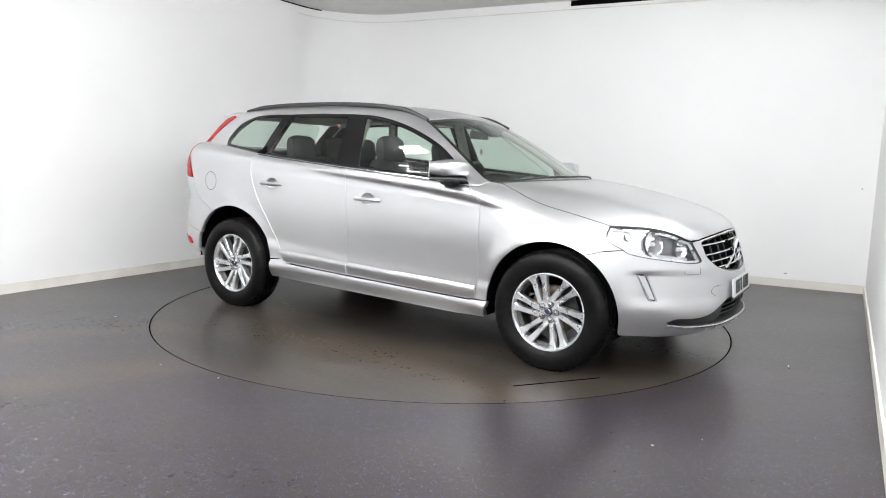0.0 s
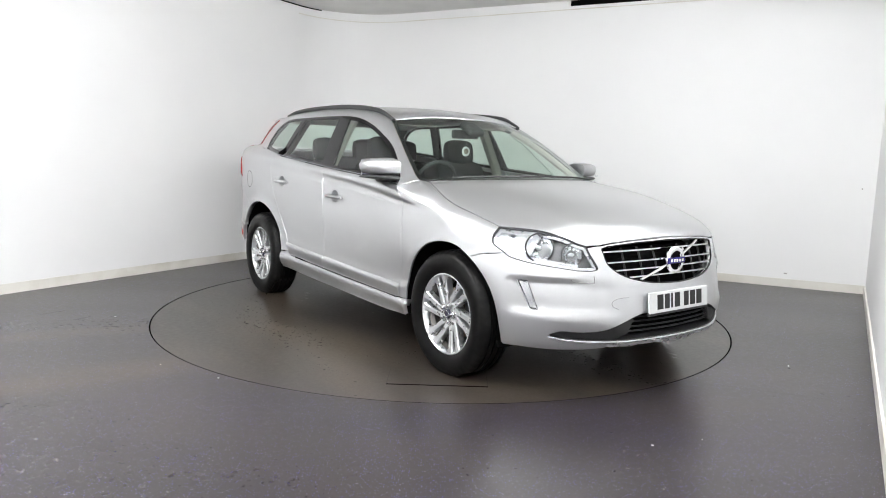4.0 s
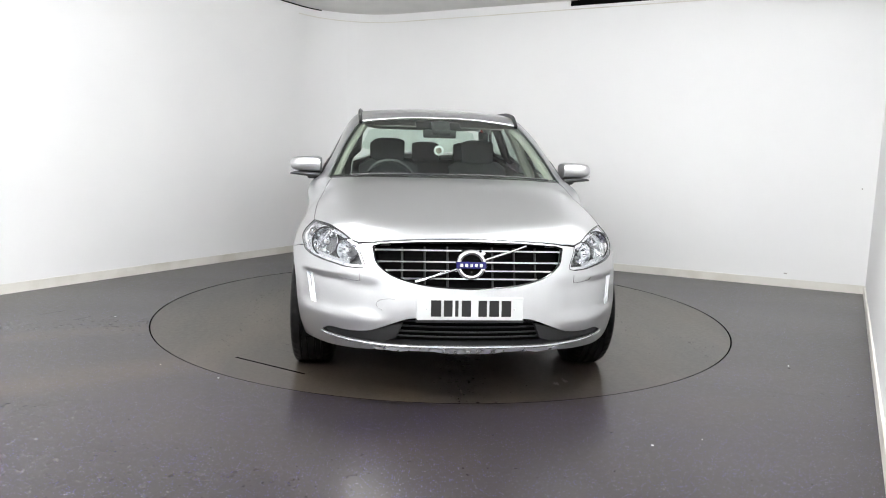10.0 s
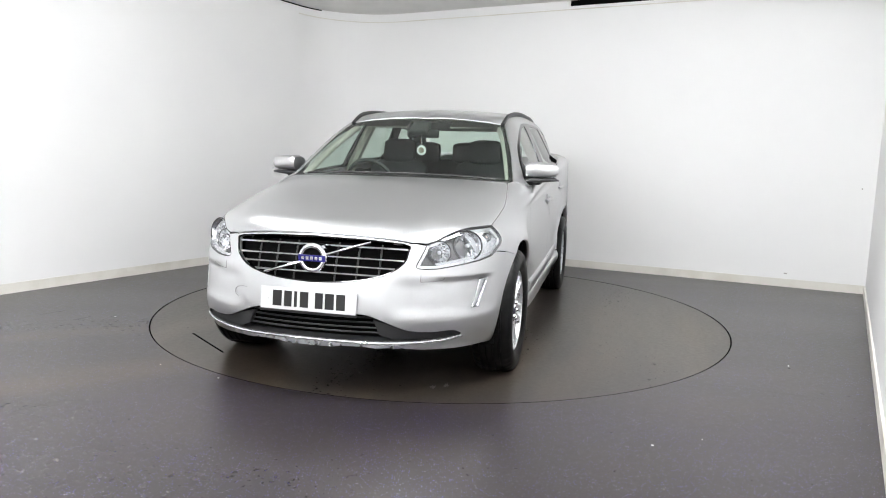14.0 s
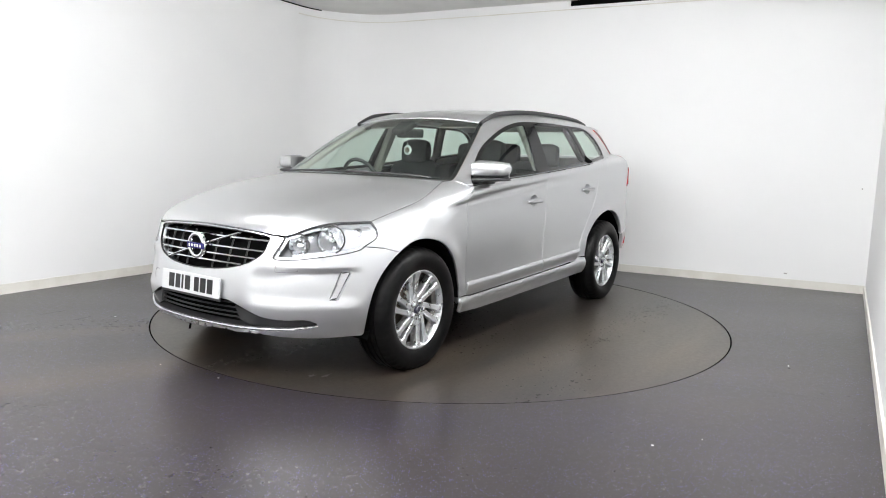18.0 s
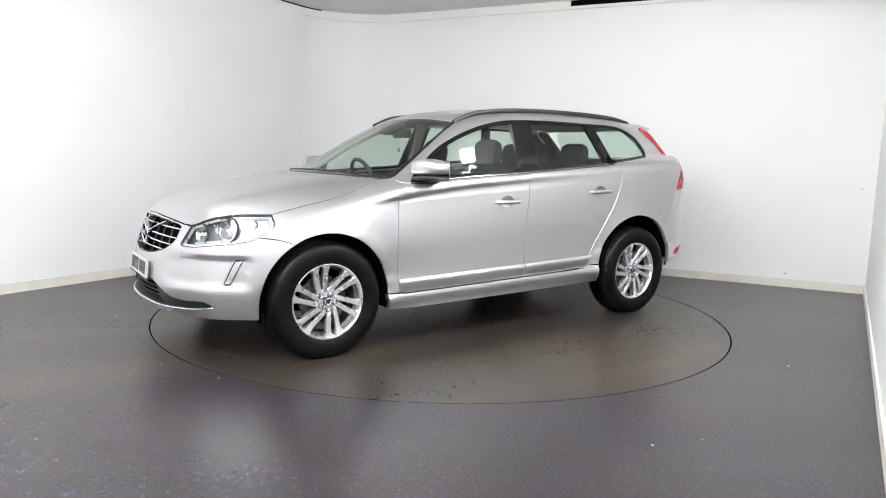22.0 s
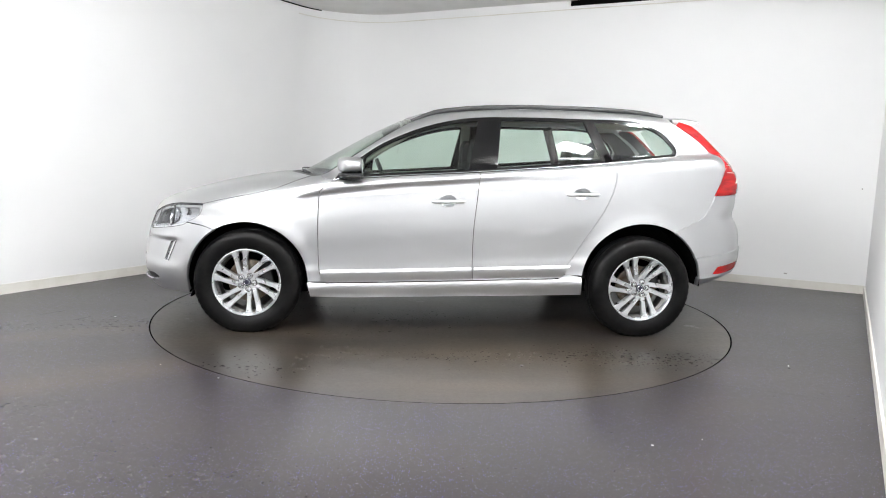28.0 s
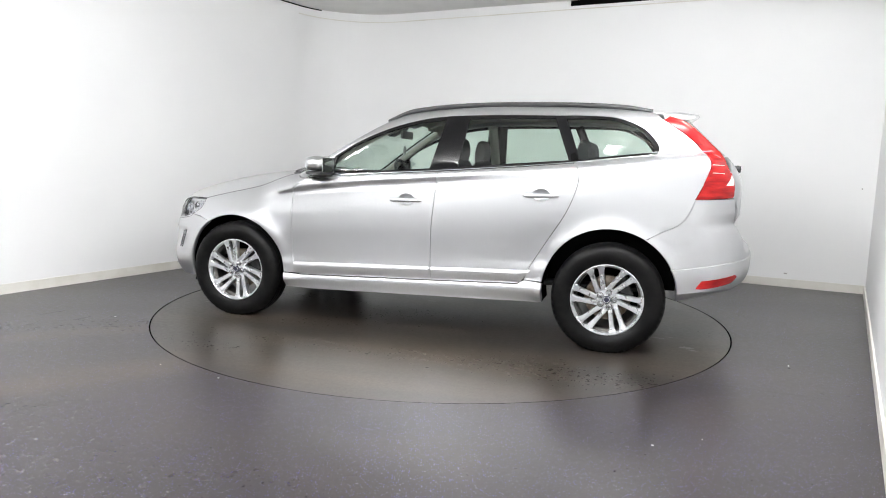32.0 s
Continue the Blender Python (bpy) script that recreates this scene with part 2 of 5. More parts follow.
# ---- the room ----
def wall_strip(name, path, z0, z1, thick, mat, label="", category="", outward=1):
    """An upright wall of some thickness along a plan line."""
    bm = bmesh.new()
    pts = [Vector((p[0], p[1], 0)) for p in path]
    rows = []
    for i, p in enumerate(pts):
        a, b = pts[max(i - 1, 0)], pts[min(i + 1, len(pts) - 1)]
        way = (b - a).normalized()
        nrm = Vector((-way.y, way.x, 0)) * outward
        q = p + nrm * thick
        rows.append([bm.verts.new((p.x, p.y, z0)), bm.verts.new((p.x, p.y, z1)), bm.verts.new((q.x, q.y, z1)), bm.verts.new((q.x, q.y, z0))])
    for a, b in zip(rows, rows[1:]):
        for k in range(4):
            bm.faces.new((a[k], a[(k + 1) % 4], b[(k + 1) % 4], b[k]))
    bm.faces.new(rows[0])
    bm.faces.new(list(reversed(rows[-1])))
    bmesh.ops.recalc_face_normals(bm, faces=bm.faces)
    ob = part(name, bm, mat, smooth=True)
    return tagged(ob, label, category, kind="structure")


def fillet(a, corner, b, r, steps=16):
    """Plan line from a round a corner to b, with radius r."""
    a, c, b = (Vector((q[0], q[1], 0)) for q in (a, corner, b))
    u, v = (a - c).normalized(), (b - c).normalized()
    half = u.angle(v) / 2
    cut = r / math.tan(half)
    mid = c + (u + v).normalized() * (r / math.sin(half))
    p, q = c + u * cut - mid, c + v * cut - mid
    total = p.angle(q)
    sign = 1 if p.cross(q).z > 0 else -1
    return [a] + [mid + Matrix.Rotation(sign * total * i / steps, 3, "Z") @ p for i in range(steps + 1)] + [b]


FAR_LEFT = CORNER - AX * 11.5
FAR_RIGHT = RIGHT - AX * 11.5
ROUND = 0.95
arc = fillet(FAR_LEFT, CORNER, RIGHT, ROUND)
half_way = len(arc) // 2
wall_strip("wall_left", arc[:half_way + 1], 0, CEIL, 0.15, WALL, "plain white painted studio wall", "wall")
wall_strip("wall_back", arc[half_way:], 0, CEIL, 0.15, WALL, "plain white painted studio wall with a rounded corner", "wall")
wall_strip("wall_right", [RIGHT - AX * 0.0, FAR_RIGHT], 0, CEIL, 0.15, WALL, "plain white painted studio side wall", "wall")
wall_strip("wall_front", [FAR_RIGHT, FAR_LEFT], 0, CEIL, 0.15, WALL, "plain white painted wall behind the viewer", "wall")


def inset_line(path, by):
    out = []
    for i, p in enumerate(path):
        a, b = path[max(i - 1, 0)], path[min(i + 1, len(path) - 1)]
        way = (b - a).normalized()
        out.append(p + Vector((way.y, -way.x, 0)) * by)
    return out


wall_strip("baseboard_left", inset_line(arc[:half_way + 1], 0.014), 0.0, 0.085, 0.0135, SKIRT, "scuffed cream painted skirting board", "skirting")
wall_strip("baseboard_back", inset_line(arc[half_way:], 0.014), 0.0, 0.085, 0.0135, SKIRT, "scuffed cream painted skirting board", "skirting")
wall_strip("baseboard_right", inset_line([RIGHT - AX * 0.014, FAR_RIGHT], 0.014), 0.0, 0.085, 0.0135, SKIRT, "scuffed cream painted skirting board", "skirting")
# a faint ledge where the wall cladding ends below the ceiling
wall_strip("trim_left", inset_line(arc[1:half_way + 1], 0.010), CEIL - 0.106, CEIL - 0.096, 0.0095, SKIRT, "thin ledge line under the ceiling", "trim")
wall_strip("trim_back", inset_line(arc[half_way:], 0.010), CEIL - 0.106, CEIL - 0.096, 0.0095, SKIRT, "thin ledge line under the ceiling", "trim")
# black strips laid on the wall in place of shade between wall and ceiling
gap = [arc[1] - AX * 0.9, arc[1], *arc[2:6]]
wall_strip("gap_shade_strip_left", inset_line(gap, 0.010), CEIL - 0.014, CEIL - 0.002, 0.009, DARK, "black strip standing in for shade at the ceiling edge", "trim")
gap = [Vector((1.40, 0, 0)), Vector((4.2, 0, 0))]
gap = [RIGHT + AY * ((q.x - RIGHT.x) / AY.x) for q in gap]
wall_strip("gap_shade_strip_back", inset_line(gap, 0.012), CEIL - 0.062, CEIL - 0.002, 0.011, DARK, "black strip drawn as the shade of a recess at the ceiling edge", "trim")

outer = [FAR_LEFT, FAR_RIGHT, RIGHT, *reversed(arc[1:-1])]
bm = bmesh.new()
low = [bm.verts.new((p.x, p.y, CEIL)) for p in outer]
top = [bm.verts.new((p.x, p.y, CEIL + 0.1)) for p in outer]
bm.faces.new(list(reversed(low)))
bm.faces.new(top)
for i in range(len(low)):
    bm.faces.new((low[i], low[(i + 1) % len(low)], top[(i + 1) % len(low)], top[i]))
bmesh.ops.recalc_face_normals(bm, faces=bm.faces)
tagged(part("ceiling", bm, CEILING), "off-white plastered ceiling", "ceiling", kind="structure")

R_TABLE, R_PIT, PIT_Y = 2.2220, 2.2350, 0.0080
RING = 128


def disc_ring(r0, r1, z, bm, steps=RING):
    a = [bm.verts.new((r0 * math.cos(2 * math.pi * i / steps), r0 * math.sin(2 * math.pi * i / steps), z)) for i in range(steps)]
    b = [bm.verts.new((r1 * math.cos(2 * math.pi * i / steps), r1 * math.sin(2 * math.pi * i / steps), z)) for i in range(steps)]
    for i in range(steps):
        j = (i + 1) % steps
        bm.faces.new((a[i], b[i], b[j], a[j]))
    return a, b


# the floor, one sheet with a round pit for the turntable
bm = bmesh.new()
inner = [(R_PIT * math.cos(2 * math.pi * i / RING), R_PIT * math.sin(2 * math.pi * i / RING) + PIT_Y) for i in range(RING)]
rim = [bm.verts.new((x, y, 0)) for x, y in inner]
wide = [bm.verts.new((9.5 * math.cos(2 * math.pi * i / RING), 9.5 * math.sin(2 * math.pi * i / RING) - 2.5, 0)) for i in range(RING)]
for i in range(RING):
    j = (i + 1) % RING
    bm.faces.new((rim[i], wide[i], wide[j], rim[j]))
bmesh.ops.recalc_face_normals(bm, faces=bm.faces)
tagged(part("floor", bm, FLOOR), "dark grey speckled vinyl floor with brown scuffs", "floor", kind="structure")


def floor_line(name, points, width, label, mat=DARK, z=0.0005):
    """A cut or joint in the floor covering: a very shallow strip."""
    bm = bmesh.new()
    p = [Vector((x, y, z)) for x, y in points]
    rows = []
    for i, q in enumerate(p):
        way = (p[min(i + 1, len(p) - 1)] - p[max(i - 1, 0)]).normalized()
        s = Vector((-way.y, way.x, 0)) * width / 2
        rows.append((bm.verts.new(q + s), bm.verts.new(q - s)))
    for a, b in zip(rows, rows[1:]):
        bm.faces.new((a[0], a[1], b[1], b[0]))
    bmesh.ops.recalc_face_normals(bm, faces=bm.faces)
    return part(name, bm, mat, label=label)


# pit walls and floor near-black, so the gap's shade is in the colour
bm = bmesh.new()
rim = [bm.verts.new((x, y, -0.001)) for x, y in inner]
deep = [bm.verts.new((x, y, -0.14)) for x, y in inner]
for i in range(RING):
    bm.faces.new((deep[i], rim[i], rim[(i + 1) % RING], deep[(i + 1) % RING]))
bm.faces.new(deep)
tagged(part("pit", bm, DARK), "dark pit under the turntable", "pit", kind="structure")
# access hatches let into the floor
JOINT = material("floor_joint", (0.022, 0.021, 0.020), 0.6)
FAINT = material("faint_floor_joint", (0.042, 0.041, 0.040), 0.45)
for name, pts, w, mat in (
    ("floor_joint", [(-3.0, -0.61), (-2.88, -0.45)], 0.006, JOINT),
    ("floor_joint", [(-2.66, -0.73), (-2.60, -0.60)], 0.006, JOINT),
    ("floor_joint", [(-1.99, -2.49), (-1.87, -2.33), (-1.66, -2.33)], 0.005, FAINT),
    ("floor_joint", [(-1.99, -2.49), (-1.80, -2.56), (-1.66, -2.33)], 0.005, FAINT),
    ("floor_joint", [(1.42, -1.75), (2.1, -2.0)], 0.004, FAINT),
):
    tagged(floor_line(name, pts, w, "", mat), "thin dark joint in the vinyl floor", "floor joint", kind="structure")

# the turntable turns with the car
turntable = tagged(new("turntable"), "round dark vinyl car turntable set flush in the floor", "turntable")
bm = bmesh.new()
_, edge = disc_ring(0.001, R_TABLE, 0.0, bm)
bmesh.ops.recalc_face_normals(bm, faces=bm.faces)
part("deck", bm, TABLE, turntable)
# rim in the same near-black, to deepen the shade of the ring gap
part("deck_rim", lathe([(R_TABLE, -0.001), (R_TABLE, -0.10)], RING, "z"), DARK, turntable, smooth=True)
hatch = floor_line("hatch_slot", [(1.40, -1.385), (1.733, -0.937)], 0.016, "dark slot of a lifting hatch", DARK)
hatch.parent = turntable
for pts in ([(1.40, -1.385), (1.18, -1.22), (1.51, -0.77), (1.733, -0.937)],):
    floor_line("hatch_joint", pts, 0.004, "", FAINT).parent = turntable
STAIN = material("oil_stain", (0.018, 0.017, 0.016), 0.28)
CHALK = material("dried_water_mark", (0.24, 0.235, 0.225), 0.5)


def blot(name, x, y, size, mat, seed, stretch=1.0):
    rng = random.Random(seed)
    bm = bmesh.new()
    ring = []
    for i in range(22):
        a = 2 * math.pi * i / 22
        r = size * (0.25 + 0.75 * rng.random())
        ring.append(bm.verts.new((x + r * stretch * math.cos(a), y + r * math.sin(a), 0.0006)))
    bm.faces.new(ring)
    part(name, bm, mat, turntable)


for k, (x, y, s, mat, st) in enumerate([(0.20, 1.05, 0.04, STAIN, 1.6), (0.13, 1.10, 0.024, STAIN, 1.3), (0.92, 1.32, 0.03, STAIN, 1.5), (0.90, 0.39, 0.045, STAIN, 1.8), (0.82, 0.47, 0.025, STAIN, 1.6), (0.25, 0.97, 0.022, STAIN, 2.0),
                                        (-1.90, 0.52, 0.050, CHALK, 1.2), (-1.94, 0.58, 0.026, CHALK, 2.4), (-1.72, 0.31, 0.024, CHALK, 3.2), (-1.80, 0.26, 0.014, CHALK, 3.0), (1.87, 0.53, 0.018, CHALK, 2.6), (1.92, 0.47, 0.020, CHALK, 2.0), (0.16, -0.26, 0.022, CHALK, 2.6),
                                        (-0.14, -0.57, 0.014, CHALK, 2.6), (-1.11, -0.69, 0.026, CHALK, 2.2), (-1.02, -0.74, 0.014, CHALK, 2.6), (-0.90, -0.79, 0.020, CHALK, 2.4), (-0.84, -0.86, 0.012, CHALK, 1.6), (-1.64, 0.07, 0.020, CHALK, 2.8), (-1.23, 0.60, 0.016, CHALK, 2.6), (-0.3, 1.2, 0.02, STAIN, 1.5)]):
    blot("oil_stain" if mat is STAIN else "water_mark", x, y, s, mat, k, st)

# scraps of litter lying on the floor
for k, (x, y, s, c) in enumerate([(-1.215, -1.93, 0.007, WHITE), (2.19, -1.40, 0.008, WHITE), (2.17, -1.45, 0.007, INK), (-2.42, -0.60, 0.008, WHITE), (-1.62, -1.72, 0.006, AMBER), (0.95, -2.68, 0.007, WHITE), (0.80, -2.55, 0.006, INK), (1.2, -2.6, 0.005, WHITE)]):
    bm = box(s * 1.6, s, s * 0.6, (x, y, s * 0.3), s * 0.15, 1, Matrix.Rotation(k * 1.1, 3, "Z"))
    tagged(part("litter_crumb", bm, c), "tiny crumb of litter lying on the floor", "litter", "crumbs on the floor")

# scuffs and specks on the back wall
SCUFF = material("wall_scuff", (0.45, 0.44, 0.42), 0.7)
wall_back = bpy.data.objects["wall_back"]
inward = Vector((-AX.x, -AX.y, 0))
for k, (along, z, w, h) in enumerate([(2.31, .50, .012, .006), (2.53, .22, .006, .075), (2.40, .20, .006, .05), (2.02, .21, .02, .008), (3.05, .17, .03, .006), (3.6, .14, .02, .01), (1.75, .26, .008, .02), (4.15, 1.05, .008, .012)]):
    c = RIGHT + AY * ((along - RIGHT.x) / AY.x) + inward * 0.0012
    rng = random.Random(k)
    bm = bmesh.new()
    ring = [bm.verts.new(c + AY * (w * math.cos(a) * rng.uniform(.6, 1)) + Vector((0, 0, z + h * math.sin(a) * rng.uniform(.6, 1)))) for a in np.linspace(0, 2 * math.pi, 13)[:-1]]
    bm.faces.new(ring)
    part("scuff", bm, SCUFF, wall_back, "small grey scuff on the paint")

# short lamps under the ceiling, the added fill too, each with a deep opal diffuser
lamp0 = tagged(new("ceiling_or_fill_lamp"), "short white ceiling lamp with a deep glowing opal diffuser, most of them added as unseen fill", "ceiling lamp", "ceiling lamps")
part("lamp_housing", box(0.48, 0.22, 0.03, (0, 0, 0.0), 0.006, 2), WHITE, lamp0)
part("diffuser", box(0.42, 0.17, 0.085, (0, 0, -0.0575), 0.02, 3), LAMP_GLOW, lamp0, "glowing opal diffuser")
spots = [pose(x, y, CEIL - 0.0155, 0, 0, -26) for x, y in LAMPS_AND_FILL]
lamp0.matrix_basis = spots[0]
for m in spots[1:]:
    copy_thing(lamp0, m)


# ---- the car's outer skin, as one smooth solid ----
# car space: x forwards from the middle of the wheelbase, y to the car's left, z up from the ground
class Curve:
    """A smooth line through (at, value) pairs."""

    def __init__(self, *pairs):
        pairs = sorted(pairs)
        self.x = np.array([p[0] for p in pairs], float)
        self.y = np.array([p[1] for p in pairs], float)
        d = np.diff(self.y) / np.diff(self.x)
        s = np.empty_like(self.x)
        s[0], s[-1] = d[0], d[-1]
        h = np.diff(self.x)
        s[1:-1] = (d[:-1] * h[1:] + d[1:] * h[:-1]) / (h[1:] + h[:-1])
        s[1:-1] = np.where(d[:-1] * d[1:] <= 0, 0.35 * s[1:-1], s[1:-1])
        self.s = s

    def __call__(self, at):
        at = np.asarray(at, float)
        i = np.clip(np.searchsorted(self.x, at) - 1, 0, len(self.x) - 2)
        h = self.x[i + 1] - self.x[i]
        t = np.clip((at - self.x[i]) / h, 0, 1)
        a, b, sa, sb = self.y[i], self.y[i + 1], self.s[i] * h, self.s[i + 1] * h
        v = a + sa * t + (3 * (b - a) - 2 * sa - sb) * t ** 2 + (2 * (a - b) + sa + sb) * t ** 3
        low, high = at < self.x[0], at > self.x[-1]
        v = np.where(low, self.y[0] + self.s[0] * (at - self.x[0]), v)
        return np.where(high, self.y[-1] + self.s[-1] * (at - self.x[-1]), v)


def smax(a, b, k):
    h = np.maximum(k - np.abs(a - b), 0) / k
    return np.maximum(a, b) + h * h * k * 0.25


def smin(a, b, k):
    return -smax(-a, -b, k)


def step(x, lo, hi):
    t = np.clip((x - lo) / (hi - lo), 0, 1)
    return t * t * (3 - 2 * t)


WB, HUB, AXLE_R = 1.387, 0.350, 0.368
WIDTH = Curve((2.3, .70), (2.05, .80), (1.9, .868), (1.75, .908), (1.55, .930), (1.387, .938), (1.1, .930), (.8, .925), (0, .928), (-.8, .930), (-1.1, .936), (-1.387, .944), (-1.7, .938), (-1.9, .915), (-2.1, .86), (-2.3, .78))
BELT = Curve((2.2, .74), (2.0, .81), (1.7, .92), (1.4, .99), (1.1, 1.04), (.8, 1.07), (.53, 1.096), (-.21, 1.151), (-1.15, 1.235), (-1.53, 1.281), (-2.1, 1.33))
CREASE = Curve((1.6, .86), (1.135, .904), (.83, .942), (.37, .999), (-.2, 1.052), (-1.11, 1.145), (-1.6, 1.19))
SECTION = Curve((-.5, .17), (-.3, .112), (-.22, .074), (-.17, .046), (-.12, .022), (-.06, .008), (-.015, .013), (.0, .021), (.03, .025), (.16, .026), (.22, .030), (.35, .024), (.55, .012), (.75, .010), (.88, .018), (.96, .028), (1.0, .032), (1.03, .028), (1.085, .008), (1.14, .002), (1.25, .0), (1.6, .012))
FADED = Curve((-.5, .17), (-.3, .112), (-.22, .074), (-.17, .046), (-.12, .022), (-.06, .008), (-.015, .013), (.0, .021), (.03, .025), (.16, .026), (.22, .030), (.35, .022), (.55, .010), (.75, .006), (.90, .008), (1.0, .013), (1.06, .012), (1.14, .005), (1.25, .001), (1.6, .012))
PLAIN = Curve((-.5, .11), (-.3, .06), (-.2, .036), (-.1, .018), (0, .014), (.3, .006), (.6, .0), (1.0, .006), (1.3, .014), (1.6, .02))
HOOD = Curve((2.3, .74), (2.22, .81), (2.17, .853), (2.1, .893), (2.0, .932), (1.74, 1.012), (1.5, 1.067), (1.29, 1.100), (1.1, 1.118), (.9, 1.12), (0, 1.18), (-2.3, 1.34))
ROOF = Curve((1.5, .90), (1.13, 1.10), (.84, 1.268), (.57, 1.420), (.35, 1.525), (.2, 1.578), (0, 1.612), (-.4, 1.640), (-.9, 1.644), (-1.4, 1.625), (-1.8, 1.585), (-2.0, 1.55))
CABIN = Curve((1.2, .845), (.8, .865), (0, .868), (-.8, .855), (-1.3, .82), (-1.65, .765), (-1.9, .72), (-2.2, .66))
NOSE = Curve((.1, 2.10), (.2, 2.20), (.28, 2.265), (.34, 2.285), (.42, 2.290), (.53, 2.280), (.62, 2.262), (.70, 2.238), (.80, 2.205), (.86, 2.18), (1.0, 2.05))
TAIL = Curve((.25, -2.10), (.35, -2.19), (.42, -2.265), (.5, -2.305), (.58, -2.318), (.68, -2.318), (.78, -2.300), (.83, -2.275), (.87, -2.245), (.92, -2.224), (1.03, -2.225), (1.1, -2.227), (1.15, -2.215), (1.2, -2.190), (1.3, -2.115), (1.36, -2.052), (1.42, -1.988), (1.5, -1.905), (1.56, -1.845), (1.7, -1.7))


def side_lower(x, z):
    zs = 0.383 - 0.035 * x
    s = (z - zs) / (CREASE(x) - zs)
    a = step(x, 1.35, .95) * step(x, -1.6, -1.0)
    keen = step(x, -.9, .2)
    off = a * (keen * SECTION(s) + (1 - keen) * FADED(s)) + (1 - a) * PLAIN(s)
    roll = np.maximum(0, z - (BELT(x) - 0.055))
    y = WIDTH(x) - off - 8.0 * roll ** 2
    y = y - 0.9 * step(x, 1.5, 1.75) * np.maximum(0, .50 - z) ** 2
    for xw in (WB, -WB):
        r = np.hypot(x - xw, z - HUB)
        y = y + 0.016 * np.exp(-((r - 0.43) / 0.07) ** 2) * (z > 0)
    return y


def skin(x, y, z):
    """Below zero inside the car's outer skin, above zero outside."""
    y = np.abs(y)
    front = x - (NOSE(z) - 0.30 * y ** 2 - 0.50 * y ** 6 - 0.7 * step(y, .35, .6) * np.maximum(0, .50 - z) ** 2)
    rear = (TAIL(z) + (0.20 - 0.09 * step(z, 0.84, 0.95)) * y ** 2 + 0.22 * y ** 6 + 0.075 * step(y, 0.66, 0.55) * step(z, 0.66, 0.78) * step(z, 0.90, 0.84)) - x
    crown = step(x, 0.75, 1.25)
    past = y - (0.735 - 0.24 * (x - 1.1))
    fold = 0.5 * (past + np.sqrt(past ** 2 + 0.0004))
    hood = z - (HOOD(x) - crown * (0.05 * y ** 2 + 0.26 * y ** 6 + 0.18 * fold))
    low = smax(smax(y - side_lower(x, z), hood, 0.11), smax(front, rear, 0.02), 0.07)
    zz = np.maximum(z - BELT(x), -0.12)
    wrap = 0.22 * step(x, -0.6, 0.3) + 0.02
    top = z - (ROOF(x + wrap * y ** 2) - 0.075 * y ** 2 - 0.08 * y ** 6)
    cabin = smax(smax(y - (CABIN(x) - 0.40 * zz - 0.25 * zz ** 2), top, 0.075), smax(rear, x - 1.22, 0.02), 0.05)
    return smin(low, cabin, 0.025)


def root(fn, lo, hi, n):
    """Where fn, below zero at lo and above at hi, crosses zero."""
    lo, hi = np.full(n, lo, float), np.full(n, hi, float)
    for _ in range(34):
        mid = (lo + hi) / 2
        out = fn(mid) > 0
        hi, lo = np.where(out, mid, hi), np.where(out, lo, mid)
    return (lo + hi) / 2


FRONT_AXIS, REAR_AXIS = 0.9, -0.9


def onto(view_name, ab):
    """Places on the skin of points given in one of four views."""
    ab = np.asarray(ab, float).reshape(-1, 2)
    a, b = ab[:, 0], ab[:, 1]
    n = len(a)
    if view_name == "side":
        y = root(lambda v: skin(a, v, b), 0.0, 1.3, n)
        return np.stack([a, y, b], 1)
    if view_name == "top":
        z = root(lambda v: skin(a, b, v), 0.72, 1.9, n)
        return np.stack([a, b, z], 1)
    sign, axis = (1, FRONT_AXIS) if view_name == "front" else (-1, REAR_AXIS)
    r = root(lambda v: skin(axis + sign * v * np.cos(a), v * np.sin(a), b), 0.0, 2.2, n)
    return np.stack([axis + sign * r * np.cos(a), r * np.sin(a), b], 1)


def into(view_name, p):
    """The view's own two numbers for places."""
    p = np.asarray(p, float).reshape(-1, 3)
    if view_name == "side":
        return p[:, (0, 2)]
    if view_name == "top":
        return p[:, (0, 1)]
    sign, axis = (1, FRONT_AXIS) if view_name == "front" else (-1, REAR_AXIS)
    return np.stack([np.arctan2(p[:, 1], sign * (p[:, 0] - axis)), p[:, 2]], 1)


def face_on(yz, back=False):
    """Places on the nose (or tail) for (y, z) pairs."""
    q = np.asarray(yz, float).reshape(-1, 2)
    sign = -1 if back else 1
    x = root(lambda v: skin(sign * v, q[:, 0], q[:, 1]), 0.9, 2.6, len(q)) * sign
    return np.stack([x, q[:, 0], q[:, 1]], 1)


def slope(p):
    e = 0.0015
    g = np.stack([skin(p[:, 0] + e * (k == 0), p[:, 1] + e * (k == 1), p[:, 2] + e * (k == 2)) - skin(p[:, 0] - e * (k == 0), p[:, 1] - e * (k == 1), p[:, 2] - e * (k == 2)) for k in range(3)], 1)
    return g / np.maximum(np.linalg.norm(g, axis=1, keepdims=True), 1e-9)


# ---- panels laid on the skin ----
from mathutils.geometry import delaunay_2d_cdt


def inside(poly, q):
    """Which of the points q lie inside the polygon."""
    p = np.asarray(poly, float)
    x, y = q[:, 0], q[:, 1]
    hit = np.zeros(len(q), bool)
    for (x0, y0), (x1, y1) in zip(p, np.roll(p, -1, 0)):
        if y0 == y1:
            continue
        hit ^= ((y0 > y) != (y1 > y)) & (x < (x1 - x0) * (y - y0) / (y1 - y0) + x0)
    return hit


